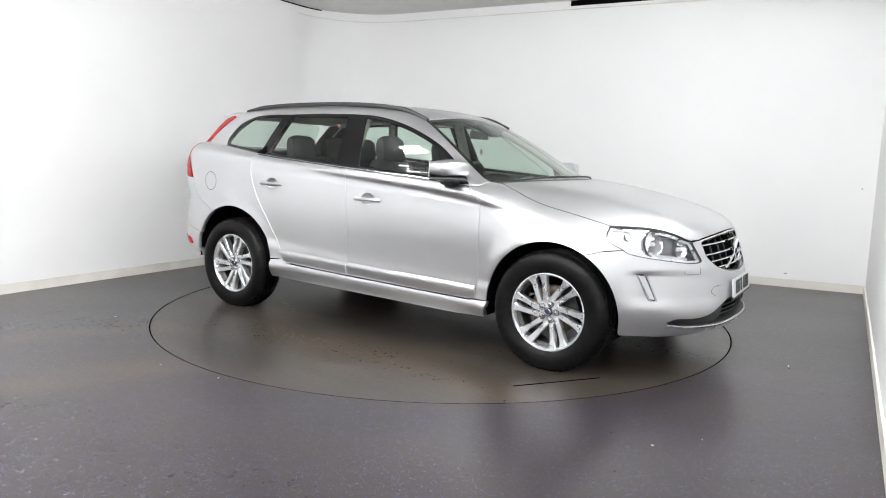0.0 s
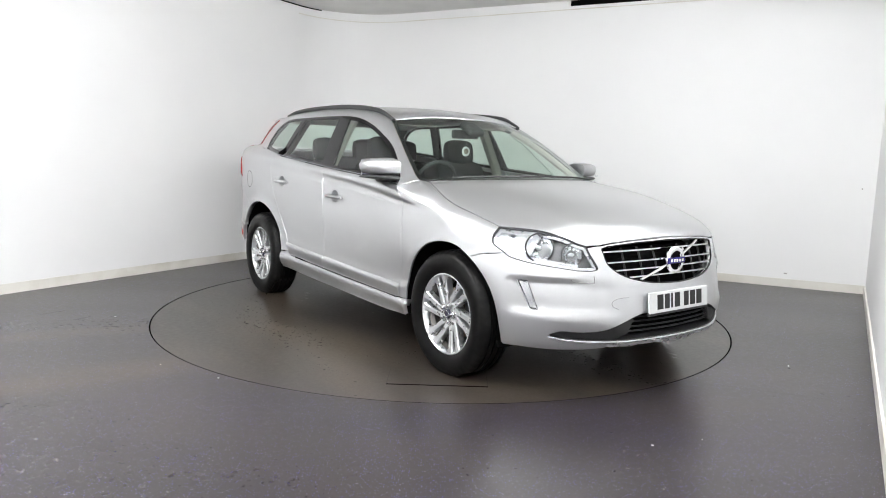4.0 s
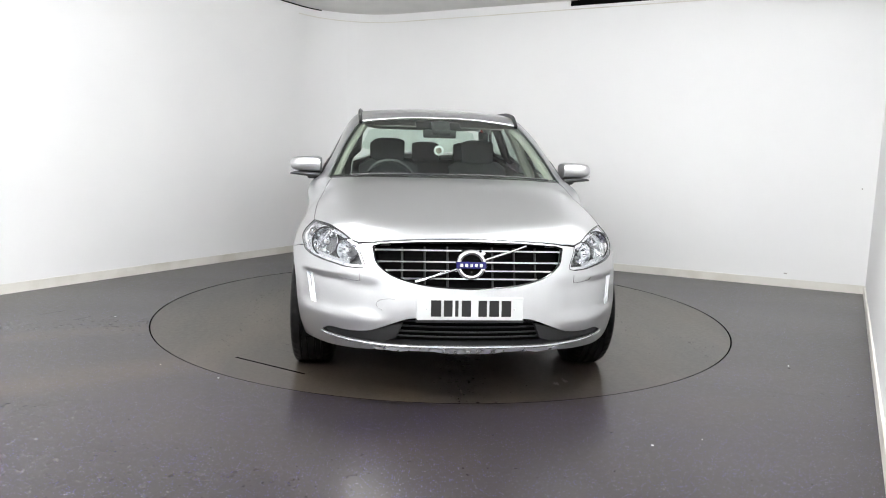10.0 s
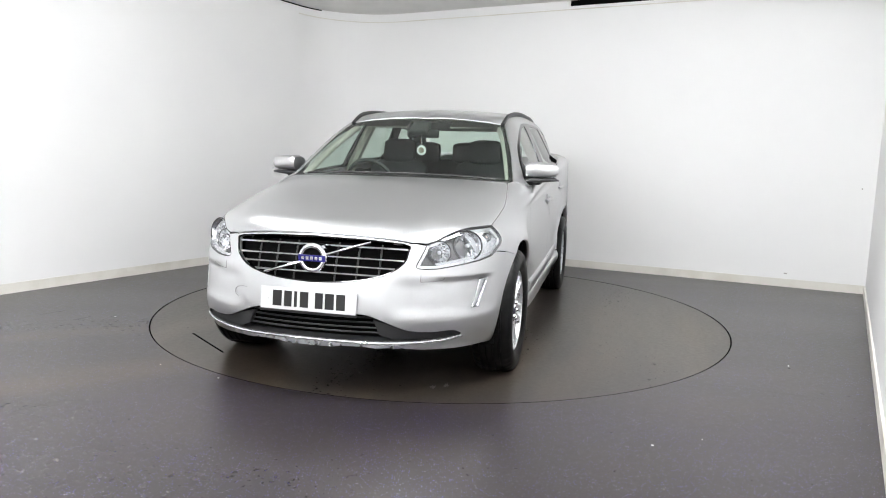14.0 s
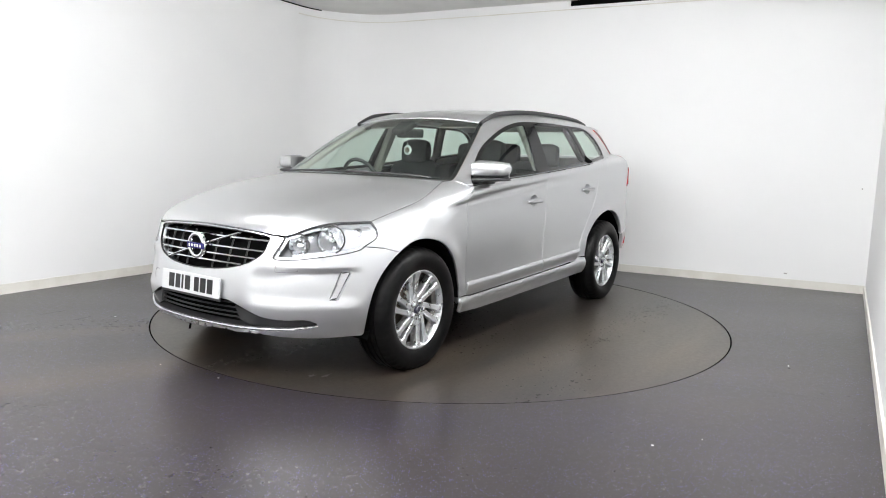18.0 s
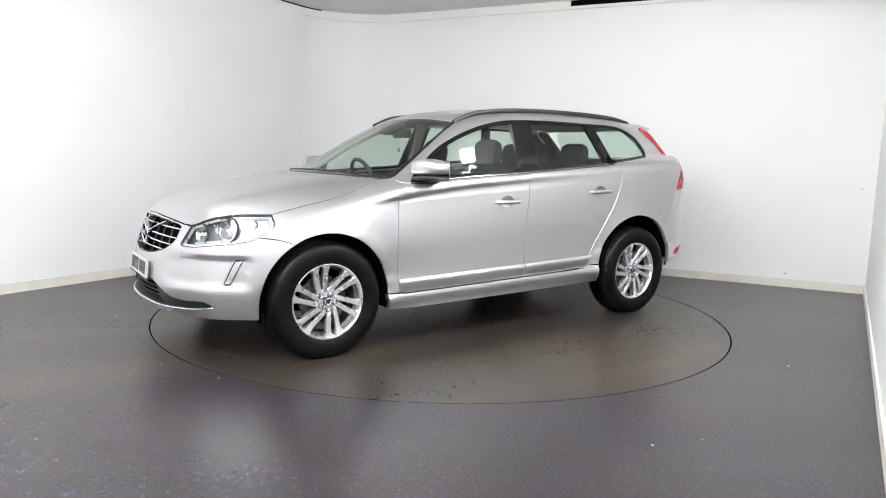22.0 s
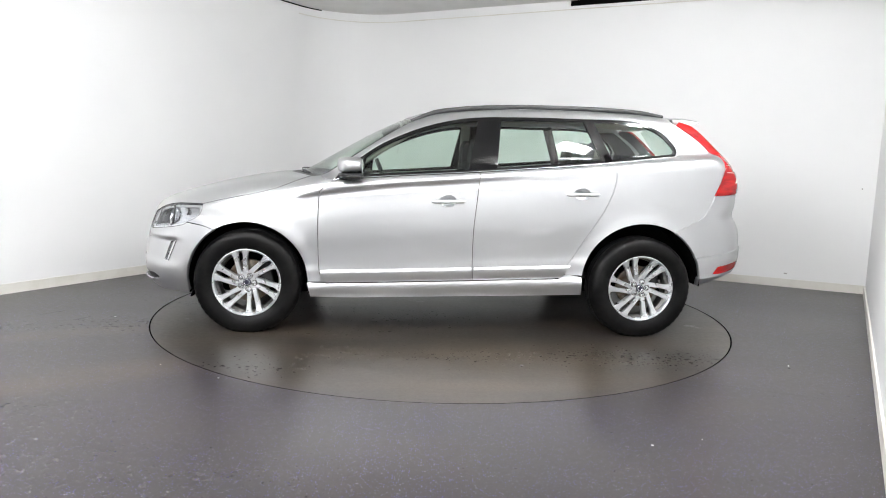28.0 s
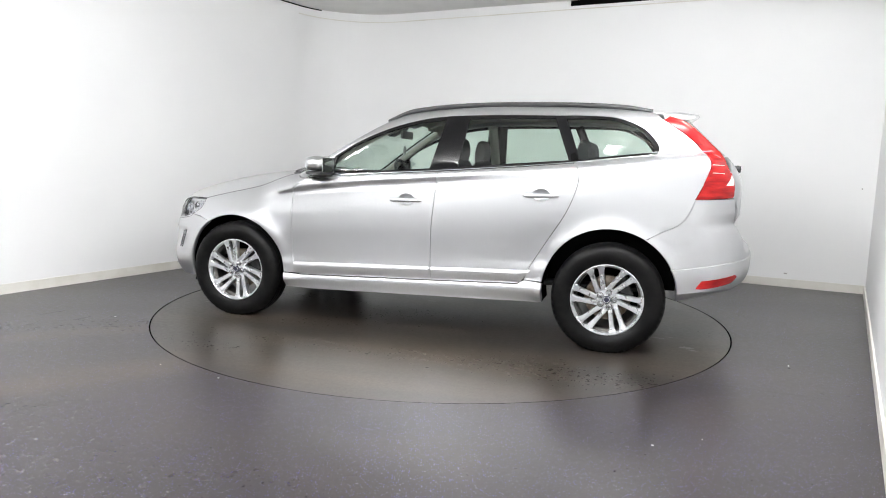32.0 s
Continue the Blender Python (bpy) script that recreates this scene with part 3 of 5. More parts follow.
def resample(poly, gap):
    out = []
    p = [np.array(q, float) for q in poly]
    for a, b in zip(p, p[1:] + p[:1]):
        n = max(1, int(np.ceil(np.linalg.norm(b - a) / gap)))
        out += [a + (b - a) * i / n for i in range(n)]
    keep = [out[0]]
    for q in out[1:]:
        if np.linalg.norm(q - keep[-1]) > gap * 0.12:
            keep.append(q)
    if np.linalg.norm(keep[0] - keep[-1]) < gap * 0.12:
        keep.pop()
    return np.array(keep)


def shrink(poly, by):
    """Moves a closed outline inwards."""
    p = np.asarray(poly, float)
    area = 0.5 * np.sum(p[:, 0] * np.roll(p[:, 1], -1) - np.roll(p[:, 0], -1) * p[:, 1])
    d0, d1 = p - np.roll(p, 1, 0), np.roll(p, -1, 0) - p
    d0 /= np.maximum(np.linalg.norm(d0, axis=1, keepdims=True), 1e-9)
    d1 /= np.maximum(np.linalg.norm(d1, axis=1, keepdims=True), 1e-9)
    n = np.stack([-(d0 + d1)[:, 1], (d0 + d1)[:, 0]], 1)
    n /= np.maximum(np.linalg.norm(n, axis=1, keepdims=True), 1e-9)
    return p + n * by * (1 if area > 0 else -1)


def sheet(view_name, outline, holes=(), gap=0.03, sink=0.0, deep=0.014, seam=0.002, flip=False, bulge=None):
    """A mesh for one panel: its outline in a view, laid on the skin, with turned-in rims. seam: the gap left round it; sink: metres below the skin; bulge: a function of places
    and normals that gives a relief."""
    scale = np.array([1.0, 1.0]) if view_name in ("side", "top") else np.array([1.25, 1.0])
    loops = [shrink(resample(np.asarray(outline) * scale, gap), seam)] + [shrink(resample(np.asarray(h) * scale, min(gap, 0.02)), -seam) for h in holes]
    allb = np.concatenate(loops)
    lo, hi = allb.min(0), allb.max(0)
    gx, gy = np.meshgrid(np.arange(lo[0], hi[0], gap), np.arange(lo[1], hi[1], gap * 0.87))
    if view_name == "side" and gap < 0.02:
        # rows that follow the body crease, closer together beside it
        rows = list(np.arange(-1.0, -0.07, gap * 0.87)) + list(np.arange(-0.065, 0.066, gap * 0.42)) + list(np.arange(0.075, 1.0, gap * 0.87))
        gx, gy = np.meshgrid(np.arange(lo[0], hi[0], gap), rows)
        gy = gy + CREASE(gx)
    gx = gx + (np.arange(gx.shape[0]) % 2)[:, None] * gap / 2
    grid = np.stack([gx.ravel(), gy.ravel()], 1)
    ok = inside(loops[0], grid)
    for h in loops[1:]:
        ok &= ~inside(h, grid)
    grid = grid[ok]
    if len(grid):
        near = np.full(len(grid), 9.0)
        for q in allb:
            near = np.minimum(near, np.hypot(*(grid - q).T))
        grid = grid[near > gap * 0.5]
    pts = np.concatenate([allb, grid]) if len(grid) else allb
    edges, k = [], 0
    for h in loops:
        edges += [(k + i, k + (i + 1) % len(h)) for i in range(len(h))]
        k += len(h)
    got = delaunay_2d_cdt([Vector(q) for q in pts], edges, [], 0, 1e-7)
    v2 = np.array([(q.x, q.y) for q in got[0]])
    tris = np.array([f for f in got[2] if len(f) == 3])
    mid = v2[tris].mean(1)
    ok = inside(loops[0], mid)
    for h in loops[1:]:
        ok &= ~inside(h, mid)
    tris = tris[ok]
    p = onto(view_name, v2 / scale)
    n = slope(p)
    if bulge is not None:
        p = p + n * bulge(p)[:, None]
    p = p - n * sink
    # wind the faces outwards
    fn = np.cross(p[tris[:, 1]] - p[tris[:, 0]], p[tris[:, 2]] - p[tris[:, 0]])
    turn = (fn * n[tris].mean(1)).sum(1) < 0
    tris[turn] = tris[turn][:, ::-1]
    if bulge is not None:
        fn = np.cross(p[tris[:, 1]] - p[tris[:, 0]], p[tris[:, 2]] - p[tris[:, 0]])
        n = np.zeros_like(p)
        for k in range(3):
            np.add.at(n, tris[:, k], fn)
        n /= np.maximum(np.linalg.norm(n, axis=1, keepdims=True), 1e-12)
    count = {}
    for t in tris:
        for a, b in ((t[0], t[1]), (t[1], t[2]), (t[2], t[0])):
            count[(a, b)] = True
    rim = [(a, b) for a, b in count if (b, a) not in count]
    verts, faces, norms = [tuple(q) for q in p], [tuple(t) for t in tris], [[n[i] for i in t] for t in tris]
    if deep:
        rim_v = sorted({a for e in rim for a in e})
        at = {a: len(verts) + i for i, a in enumerate(rim_v)}
        verts += [tuple(p[a]) for a in rim_v]
        at2 = {a: len(verts) + i for i, a in enumerate(rim_v)}
        verts += [tuple(p[a] - n[a] * deep) for a in rim_v]
        for a, b in rim:
            faces.append((at[b], at[a], at2[a], at2[b]))
            side = np.cross(p[b] - p[a], n[a])
            side = side / max(np.linalg.norm(side), 1e-9)
            top_n = [side * 0.7 + n[b] * 0.7, side * 0.7 + n[a] * 0.7]
            norms.append([top_n[0], top_n[1], side, side])
    if flip:
        verts = [(x, -y, z) for x, y, z in verts]
        faces = [tuple(reversed(f)) for f in faces]
        norms = [[q * (1, -1, 1) for q in reversed(f)] for f in norms]
    mesh = bpy.data.meshes.new("panel")
    mesh.from_pydata(verts, [], faces)
    mesh.polygons.foreach_set("use_smooth", [True] * len(mesh.polygons))
    mesh.normals_split_custom_set([tuple(q / max(np.linalg.norm(q), 1e-9)) for f in norms for q in f])
    mesh.update()
    return mesh


def panel(name, mat, parent, view_name, outline, label="", both=True, **more):
    """One panel, or the pair of it on both sides of the car."""
    made = []
    for flip in ((False, True) if both else (False,)):
        mesh = sheet(view_name, outline, flip=flip, **more)
        mesh.name = name
        made.append(link(name, mesh, mat, parent if not isinstance(parent, (list, tuple)) else parent[1 if flip else 0], label))
    return made


def xz(points3):
    return [(p[0], p[2]) for p in points3]


car = tagged(new("car"), "silver five-door SUV with black roof rails, parked on the turntable", "car")

# seams and outlines, left side
HOOD_SIDE = spline([(.965, .755), (1.03, .772), (1.12, .786), (1.22, .799), (1.35, .812), (1.55, .812), (1.70, .806)], 5)
LAMP_TOP = spline([(1.70, .806), (1.808, .759), (1.942, .685), (2.051, .609), (2.095, .557)], 5)
HOOD_LIP = [(2.095, .557)] + [(p[0], p[1]) for p in face_on([(.486, .808), (.44, .817), (.36, .825), (.25, .832), (.12, .838), (0.0, .840)])]
HOOD_REAR = spline([(1.20, 0.0), (1.17, .3), (1.08, .55), (.965, .755)], 5)
half = HOOD_REAR[:-1] + HOOD_SIDE[:-1] + LAMP_TOP[:-1] + HOOD_LIP
hood_outline = half + [(x, -y) for x, y in reversed(half[1:-1])]

GLASS_BASE = spline([(1.13, 0.0), (1.10, .3), (1.02, .55), (.90, .785)], 5)
GLASS_SIDE = spline([(.90, .785), (.80, .765), (.6, .712), (.4, .650), (.262, .598)], 5)
GLASS_TOP = spline([(.262, .598), (.29, .4), (.325, 0.0)], 5)
half = GLASS_BASE[:-1] + GLASS_SIDE[:-1] + GLASS_TOP
screen_outline = half + [(x, -y) for x, y in reversed(half[1:-1])]
ROOF_SIDE = spline([(.262, .598), (.1, .602), (-.3, .612), (-.8, .612), (-1.3, .600), (-1.62, .585)], 5)
ROOF_REAR = spline([(-1.62, .585), (-1.78, .50), (-1.84, .3), (-1.855, 0.0)], 5)
half = list(reversed(GLASS_TOP))[:-1] + ROOF_SIDE[:-1] + ROOF_REAR
roof_outline = half + [(x, -y) for x, y in reversed(half[1:-1])]
cowl_outline = GLASS_BASE[:-1] + [(.90, .785), (.965, .755)] + list(reversed(HOOD_REAR))[1:-1]
cowl_outline = cowl_outline + [(1.20, 0.0)] + [(x, -y) for x, y in HOOD_REAR[1:-1]] + [(.965, -.755), (.90, -.785)] + [(x, -y) for x, y in reversed(GLASS_BASE[1:-1])]

DOOR_FRONT = spline([(.802, 1.064), (.872, 1.01), (.895, .97), (.903, .80), (.902, .60), (.897, .47), (.878, .381), (.845, .356)], 4)
SILL_TOP = [(.845, .356), (-.178, .389), (-.790, .411)]
B_SEAM = spline([(-.213, 1.146), (-.195, .973), (-.178, .80), (-.173, .697), (-.172, .498), (-.178, .389)], 4)
R_SEAM = spline([(-1.125, 1.228), (-1.16, 1.19), (-1.168, 1.13), (-1.150, 1.04), (-1.092, .895), (-.981, .713), (-.87, .53), (-.834, .445), (-.790, .411)], 4)
BELT_LINE = [(x, float(BELT(x)) - 0.004) for x in np.linspace(.802, -1.125, 24)]
ARCH_F = [(WB + .415 * math.cos(a), HUB + .006 + .415 * math.sin(a)) for a in np.linspace(radians(190), radians(-13), 130)]
ARCH_R = [(-WB + .432 * math.cos(a), HUB + .032 + .432 * math.sin(a)) for a in np.linspace(radians(-12), radians(192), 130)]


# fender
lamp_rear = spline([(1.702, .862), (1.699, .838), (1.722, .796), (1.80, .754)], 4)
hood_seam3 = onto("top", HOOD_SIDE)
fender = [(.86, .362)] + list(reversed(DOOR_FRONT[:-2])) + [(.86, 1.0695), tuple(xz(onto('top', GLASS_SIDE[:1]))[0])] + xz(hood_seam3) + lamp_rear + [(1.70, .742), (1.60, .7122)]
arch_f_up = sorted([q for q in ARCH_F if q[0] < 1.596 and q[1] > .36], key=lambda q: math.atan2(q[1] - HUB, q[0] - WB))
fender = fender + arch_f_up + [(.955, .362)]

PANELS = 0.017
HANDLE_F, HANDLE_R = (.010, .940), (-.930, 1.009)


def handle_hole(c):
    return [(c[0] + .060 * math.cos(a), c[1] + .004 + .043 * math.sin(a)) for a in np.linspace(0, 2 * math.pi, 25)[:-1]]


fenders = panel("front_fender", PAINT, car, "side", fender, gap=PANELS)
front_door_line = BELT_LINE[:1] + [q for q in BELT_LINE if q[0] > -.21][1:] + B_SEAM + [(.3, .373)] + list(reversed(DOOR_FRONT))[:-1]
front_doors = panel("front_door", PAINT, car, "side", front_door_line, gap=PANELS, seam=.0028, holes=[handle_hole(HANDLE_F)])
rear_door_line = [(-.2145, 1.1465)] + [q for q in BELT_LINE if q[0] < -.23] + R_SEAM + [(-.5, .400)] + list(reversed(B_SEAM))[:-1]
rear_doors = panel("rear_door", PAINT, car, "side", rear_door_line, gap=PANELS, seam=.0028, holes=[handle_hole(HANDLE_R)])
sill_line = [(.86, .356), (.845, .352), (-.178, .385), (-.790, .407), (-.834, .438), (-.955, .427), (-.956, .36), (-.962, .292), (0, .270), (.75, .252), (.955, .255), (.975, .36)]
panel("sill", PAINT, car, "side", sill_line, gap=PANELS, deep=0.05)

# window opening
DLO_TOP = spline([(.795, 1.078), (.70, 1.163), (.616, 1.235), (.46, 1.338), (.223, 1.441), (-.019, 1.508), (-.243, 1.537), (-.60, 1.547), (-1.0, 1.546), (-1.25, 1.545), (-1.40, 1.528), (-1.549, 1.466), (-1.630, 1.385), (-1.655, 1.335), (-1.640, 1.302), (-1.60, 1.292)], 5)
DLO_BASE = [(x, float(BELT(x)) + 0.006) for x in np.linspace(-1.58, .795, 30)]
dlo = DLO_TOP + DLO_BASE
# side frame: A pillar, roof edge, D pillar and quarter panel in one pressing
upper = onto("top", GLASS_SIDE[:-1] + ROOF_SIDE)
tail_in = spline([(-1.655, 1.538), (-1.735, 1.483), (-1.838, 1.411), (-1.905, 1.345), (-1.955, 1.280), (-1.967, 1.235), (-1.945, 1.150), (-1.886, 1.022)], 4)
quarter_seam = spline([(-1.886, 1.022), (-1.861, .948), (-1.816, .876), (-1.762, .838), (-1.69, .804), (-1.606, .7544)], 4)
arch_r_up = sorted([q for q in ARCH_R if q[0] > -1.602 and q[1] > .43], key=lambda q: -math.atan2(q[1] - HUB, q[0] + WB))
frame_line = ([(.797, 1.071), (.86, 1.0735)] + [tuple(q) for q in xz(upper)] + tail_in + quarter_seam[1:] + arch_r_up + [(-.840, .436)]
              + list(reversed(R_SEAM[:-4])) + [q for q in DLO_BASE if q[0] < -1.13][::-1] + list(reversed(DLO_TOP)))
panel("side_frame", PAINT, car, "side", frame_line, gap=PANELS)

hood = panel("bonnet", PAINT, car, "top", hood_outline, both=False, gap=PANELS)[0]
panel("roof", PAINT, car, "top", roof_outline, both=False, gap=PANELS)
windscreen = panel("windscreen", GLASS, car, "top", screen_outline, "green-tinted windscreen glass", both=False, gap=0.04, sink=0.003, deep=0)[0]
panel("cowl", PLASTIC, car, "top", cowl_outline, both=False, gap=0.035, sink=0.004)
# dark ceramic border of the windscreen
inner = shrink(resample(np.array(screen_outline), 0.05), 0.03)
panel("screen_border", GLOSS_BLACK, windscreen, "top", screen_outline, both=False, gap=0.045, sink=0.005, deep=0, holes=[[tuple(q) for q in inner]])

# side glazing in its black frame
pane_f = spline([(.585, 1.236), (.46, 1.318), (.223, 1.418), (-.019, 1.485), (-.205, 1.512)], 5) + [(-.135, float(BELT(-.135)) + .022), (.60, float(BELT(.60)) + .022)]
pane_r = [(-.372, 1.519)] + spline([(-.60, 1.527), (-.972, 1.528)], 3) + [(-1.088, float(BELT(-1.088)) + .020), (-.333, float(BELT(-.333)) + .022)]
pane_q = spline([(-1.045, 1.527), (-1.25, 1.527), (-1.385, 1.513), (-1.53, 1.452), (-1.61, 1.372), (-1.630, 1.333), (-1.615, 1.312)], 5) + [(-1.160, float(BELT(-1.16)) + .022)]
panel("window_frame", GLOSS_BLACK, car, "side", dlo, "gloss black window surround", gap=0.04, sink=0.004, holes=[pane_f, pane_r, pane_q], seam=0.0)
for nm, pane in (("front_window", pane_f), ("rear_window", pane_r), ("quarter_window", pane_q)):
    panel(nm, GLASS, car, "side", pane, "green-tinted side window glass", gap=0.05, sink=0.007, deep=0, seam=-0.003)
# bright strip along the window base
for s in (1, -1):
    p = onto("side", [(x, float(BELT(x)) + 0.001) for x in np.linspace(.80, -1.63, 40)])
    part("window_strip", tube([(q[0], s * (q[1] + 0.001), q[2]) for q in p], 0.0032, 6, flat=1.0), LAMP_SILVER, car, "bright chrome strip under the windows", smooth=True)

# ---- nose ----
GRILLE = [(0.0, .827), (.25, .821), (.44, .807), (.480, .795), (.478, .77), (.461, .712), (.394, .660), (.30, .630), (.18, .611), (0.0, .602)]
grille_half = spline(GRILLE[:3], 4)[:-1] + spline(GRILLE[2:5], 3)[:-1] + spline(GRILLE[4:], 4)
grille_yz = grille_half + [(-y, z) for y, z in reversed(grille_half[1:-1])]
grille_front = [tuple(q) for q in into("front", face_on(grille_yz))]
LAMP_LOW = np.array([(1.80, .752), (1.829, .735), (1.90, .718), (1.961, .708), (2.05, .694), (2.10, .684)])
lamp_low3 = onto("side", spline(LAMP_LOW, 4))
lamp_in3 = face_on(spline([(.555, .682), (.522, .690), (.522, .71), (.545, .765), (.557, .808)], 4))
arch_front = sorted([q for q in ARCH_F if q[0] > 1.604], key=lambda q: -q[1])
bump_half3 = np.concatenate([
    face_on([q for q in grille_half[::-1] if q[1] < .812]),
    face_on([(.51, .806)]),
    lamp_in3[::-1][1:], lamp_low3[::-1], onto("side", [(1.69, .738), (1.60, .7122)]), onto("side", [q for q in arch_front if q[1] > .27]),
    onto("side", [(1.80, .262)]), face_on([(.80, .264), (.7, .262), (.56, .264), (.475, .276), (.43, .298), (.38, .308), (.2, .312), (0, .312)])])
bump_half = [tuple(q) for q in into("front", bump_half3)]
bumper_outline = bump_half + [(-a, b) for a, b in reversed(bump_half[1:-1])]
INTAKE = spline([(0, .462), (.25, .458), (.33, .444), (.42, .408), (.50, .378), (.60, .368), (.69, .372), (.730, .352)], 4)[:-1] + spline([(.730, .352), (.718, .342), (.66, .333), (.55, .325), (.38, .323), (.2, .325), (0, .326)], 4)
intake_yz = INTAKE + [(-y, z) for y, z in reversed(INTAKE[1:-1])]
intake_front = [tuple(q) for q in into("front", face_on(intake_yz))]
DRL = [(1.931, .6215), (1.880, .624), (1.950, .477), (1.990, .477)]
drl_front = [tuple(q) for q in into("front", onto("side", DRL))]


def nose_relief(p):
    """Scooped corners round the running lights and a swage under the lamps."""
    y, z = np.abs(p[:, 1]), p[:, 2]
    return -0.013 * step(y, .38, .50) * step(z, .425, .50) * (step(z, .66, .585) + step(y, .55, .66) * (step(z, .640, .622) - step(z, .66, .585))) * step(p[:, 0], 1.80, 1.93)


front_bumper = panel("front_bumper", PAINT, car, "front", bumper_outline, both=False, gap=0.018, holes=[intake_front, drl_front, [(-a, b) for a, b in drl_front]], deep=0.03, bulge=nose_relief)[0]
for flip in (False, True):
    mesh = sheet("front", drl_front, gap=0.02, sink=-0.006, flip=flip, seam=0.003, deep=0.03, bulge=nose_relief, holes=[[tuple(q) for q in shrink(np.array(drl_front), 0.009)]])
    strip = link("running_light", mesh, LAMP_SILVER, car, "upright daytime running light in a bright frame")
    mesh = sheet("front", [tuple(q) for q in shrink(np.array(drl_front), 0.010)], gap=0.02, sink=0.006, flip=flip, seam=0.0, deep=0.004, bulge=nose_relief)
    link("light_bar", mesh, LAMP_SILVER, strip, "pale unlit light bar")

surround = [(0.0, .837), (.25, .829), (.36, .822), (.44, .814), (.488, .805), (.51, .803), (.488, .785), (.480, .795), (.44, .807), (.25, .821), (0.0, .827)]
surround = [tuple(q) for q in into("front", face_on(surround))]
panel("grille_surround", PAINT, front_bumper, "front", surround + [(-a, b) for a, b in reversed(surround[1:-1])], both=False, gap=0.02, seam=0.0008, deep=0.02)

# grille: dark backing, uprights, bright slats, diagonal bar and round badge
grille = link("grille", sheet("front", grille_front, gap=0.03, sink=0.045, seam=0.004, deep=0), DARK, car, "black grille with chrome slats")
rim3 = face_on(grille_yz)
rim_n = slope(rim3)
part("grille_frame", tube([tuple(q - m * 0.006) for q, m in zip(rim3, rim_n)], 0.006, 8, closed=True), GLOSS_BLACK, grille, smooth=True)


def grille_span(z):
    ys = [y for (y, zz), (y2, z2) in zip(grille_half, grille_half[1:]) for y in ([y + (y2 - y) * (z - zz) / (z2 - zz)] if (zz - z) * (z2 - z) <= 0 and zz != z2 else [])]
    return max(ys) if ys else 0.0


for z0 in (.777, .722, .681, .643):
    w = grille_span(z0) - 0.008
    ys = np.linspace(-w, w, 27)
    p = face_on([(y, z0 + .010 * (1 - (y / .48) ** 2)) for y in ys])
    nn = slope(p)
    bm = bmesh.new()
    rows = []
    for q, m in zip(p, nn):
        q, m = Vector(q - m * 0.016), Vector(m)
        up = Vector((0, 0, 1))
        rows.append([bm.verts.new(q + m * a + up * b) for a, b in ((0.004, 0.0062), (0.009, 0.0035), (0.009, -0.0035), (0.004, -0.0062), (-0.012, -0.004), (-0.012, 0.004))])
    for a, b in zip(rows, rows[1:]):
        for k in range(6):
            bm.faces.new((a[k], a[(k + 1) % 6], b[(k + 1) % 6], b[k]))
    bmesh.ops.recalc_face_normals(bm, faces=bm.faces)
    part("slat", bm, CHROME, grille, "chrome slat", smooth=True)
for y0 in (-.342, -.228, -.114, .114, .228, .342):
    lowz = min(zz for (yy, zz) in grille_half if abs(yy - abs(y0)) < .06) + .006
    topz = max(zz for (yy, zz) in grille_half if abs(yy - abs(y0)) < .06) - .012
    p = face_on([(y0, z) for z in np.linspace(lowz, topz, 6)])
    part("upright", tube([tuple(q - m * 0.034) for q, m in zip(p, slope(p))], 0.0055, 6), PLASTIC, grille, smooth=True)
p = face_on([(y, .719 + y * 0.315) for y in np.linspace(-.272, .285, 15)])
part("diagonal_bar", tube([tuple(q - m * 0.004) for q, m in zip(p, slope(p))], 0.0085, 8, flat=0.8), CHROME, grille, "diagonal chrome bar", smooth=True)
centre = face_on([(0.0, .719)])[0]
badge = part("badge", lathe([(0.050, -0.012), (0.074, -0.012), (0.076, 0.0), (0.072, 0.008), (0.062, 0.011), (0.053, 0.008), (0.050, 0.0)], 48, "x"), CHROME, grille, "round chrome badge", smooth=True)
badge.location = (centre[0] + 0.006, 0.0, .719)
part("badge_disc", lathe([(0.0, 0.0), (0.05, 0.0), (0.05, -0.01)], 40, "x"), DARK, badge)
part("badge_band", box(0.008, 0.148, 0.034, (0.010, 0, 0), 0.003), NAVY, badge, "navy blue band")
for k, yy in enumerate((-.048, -.024, 0, .024, .048)):
    part("badge_mark", box(0.003, 0.015, 0.016, (0.0145, yy, 0), 0.001, 1), CHROME, badge, "pale unlettered mark")
part("badge_arrow", box(0.006, 0.02, 0.02, (0.002, .058, .056), 0.003, 1, Matrix.Rotation(radians(45), 3, "X")), CHROME, badge)

# lower intake
intake = link("lower_intake", sheet("front", intake_front, gap=0.03, sink=0.05, seam=0.0, deep=0), DARK, car, "black lower air intake")
edge3 = face_on(intake_yz)
bm = bmesh.new()
nn = slope(edge3)
ring = []
for q, m in zip(edge3, nn):
    ring.append((bm.verts.new(tuple(q + m * 0.001)), bm.verts.new(tuple(q - m * 0.05 + np.array([0, -np.sign(q[1]) * 0.02 * step(abs(q[1]), .3, .6), 0])))))
for a, b in zip(ring, ring[1:] + ring[:1]):
    bm.faces.new((a[0], b[0], b[1], a[1]))
part("intake_lining", bm, PLASTIC, intake, smooth=True)
for s in (1, -1):
    wing = [(s * y, z) for y, z in INTAKE if y > .40] + [(s * .36, .352), (s * .33, .43)]
    q3 = face_on(wing)
    link("intake_wing", sheet("front", [tuple(q) for q in into("front", q3)], gap=0.03, sink=0.012, seam=0.002, deep=0.03), PLASTIC, intake, "matt black plastic corner")
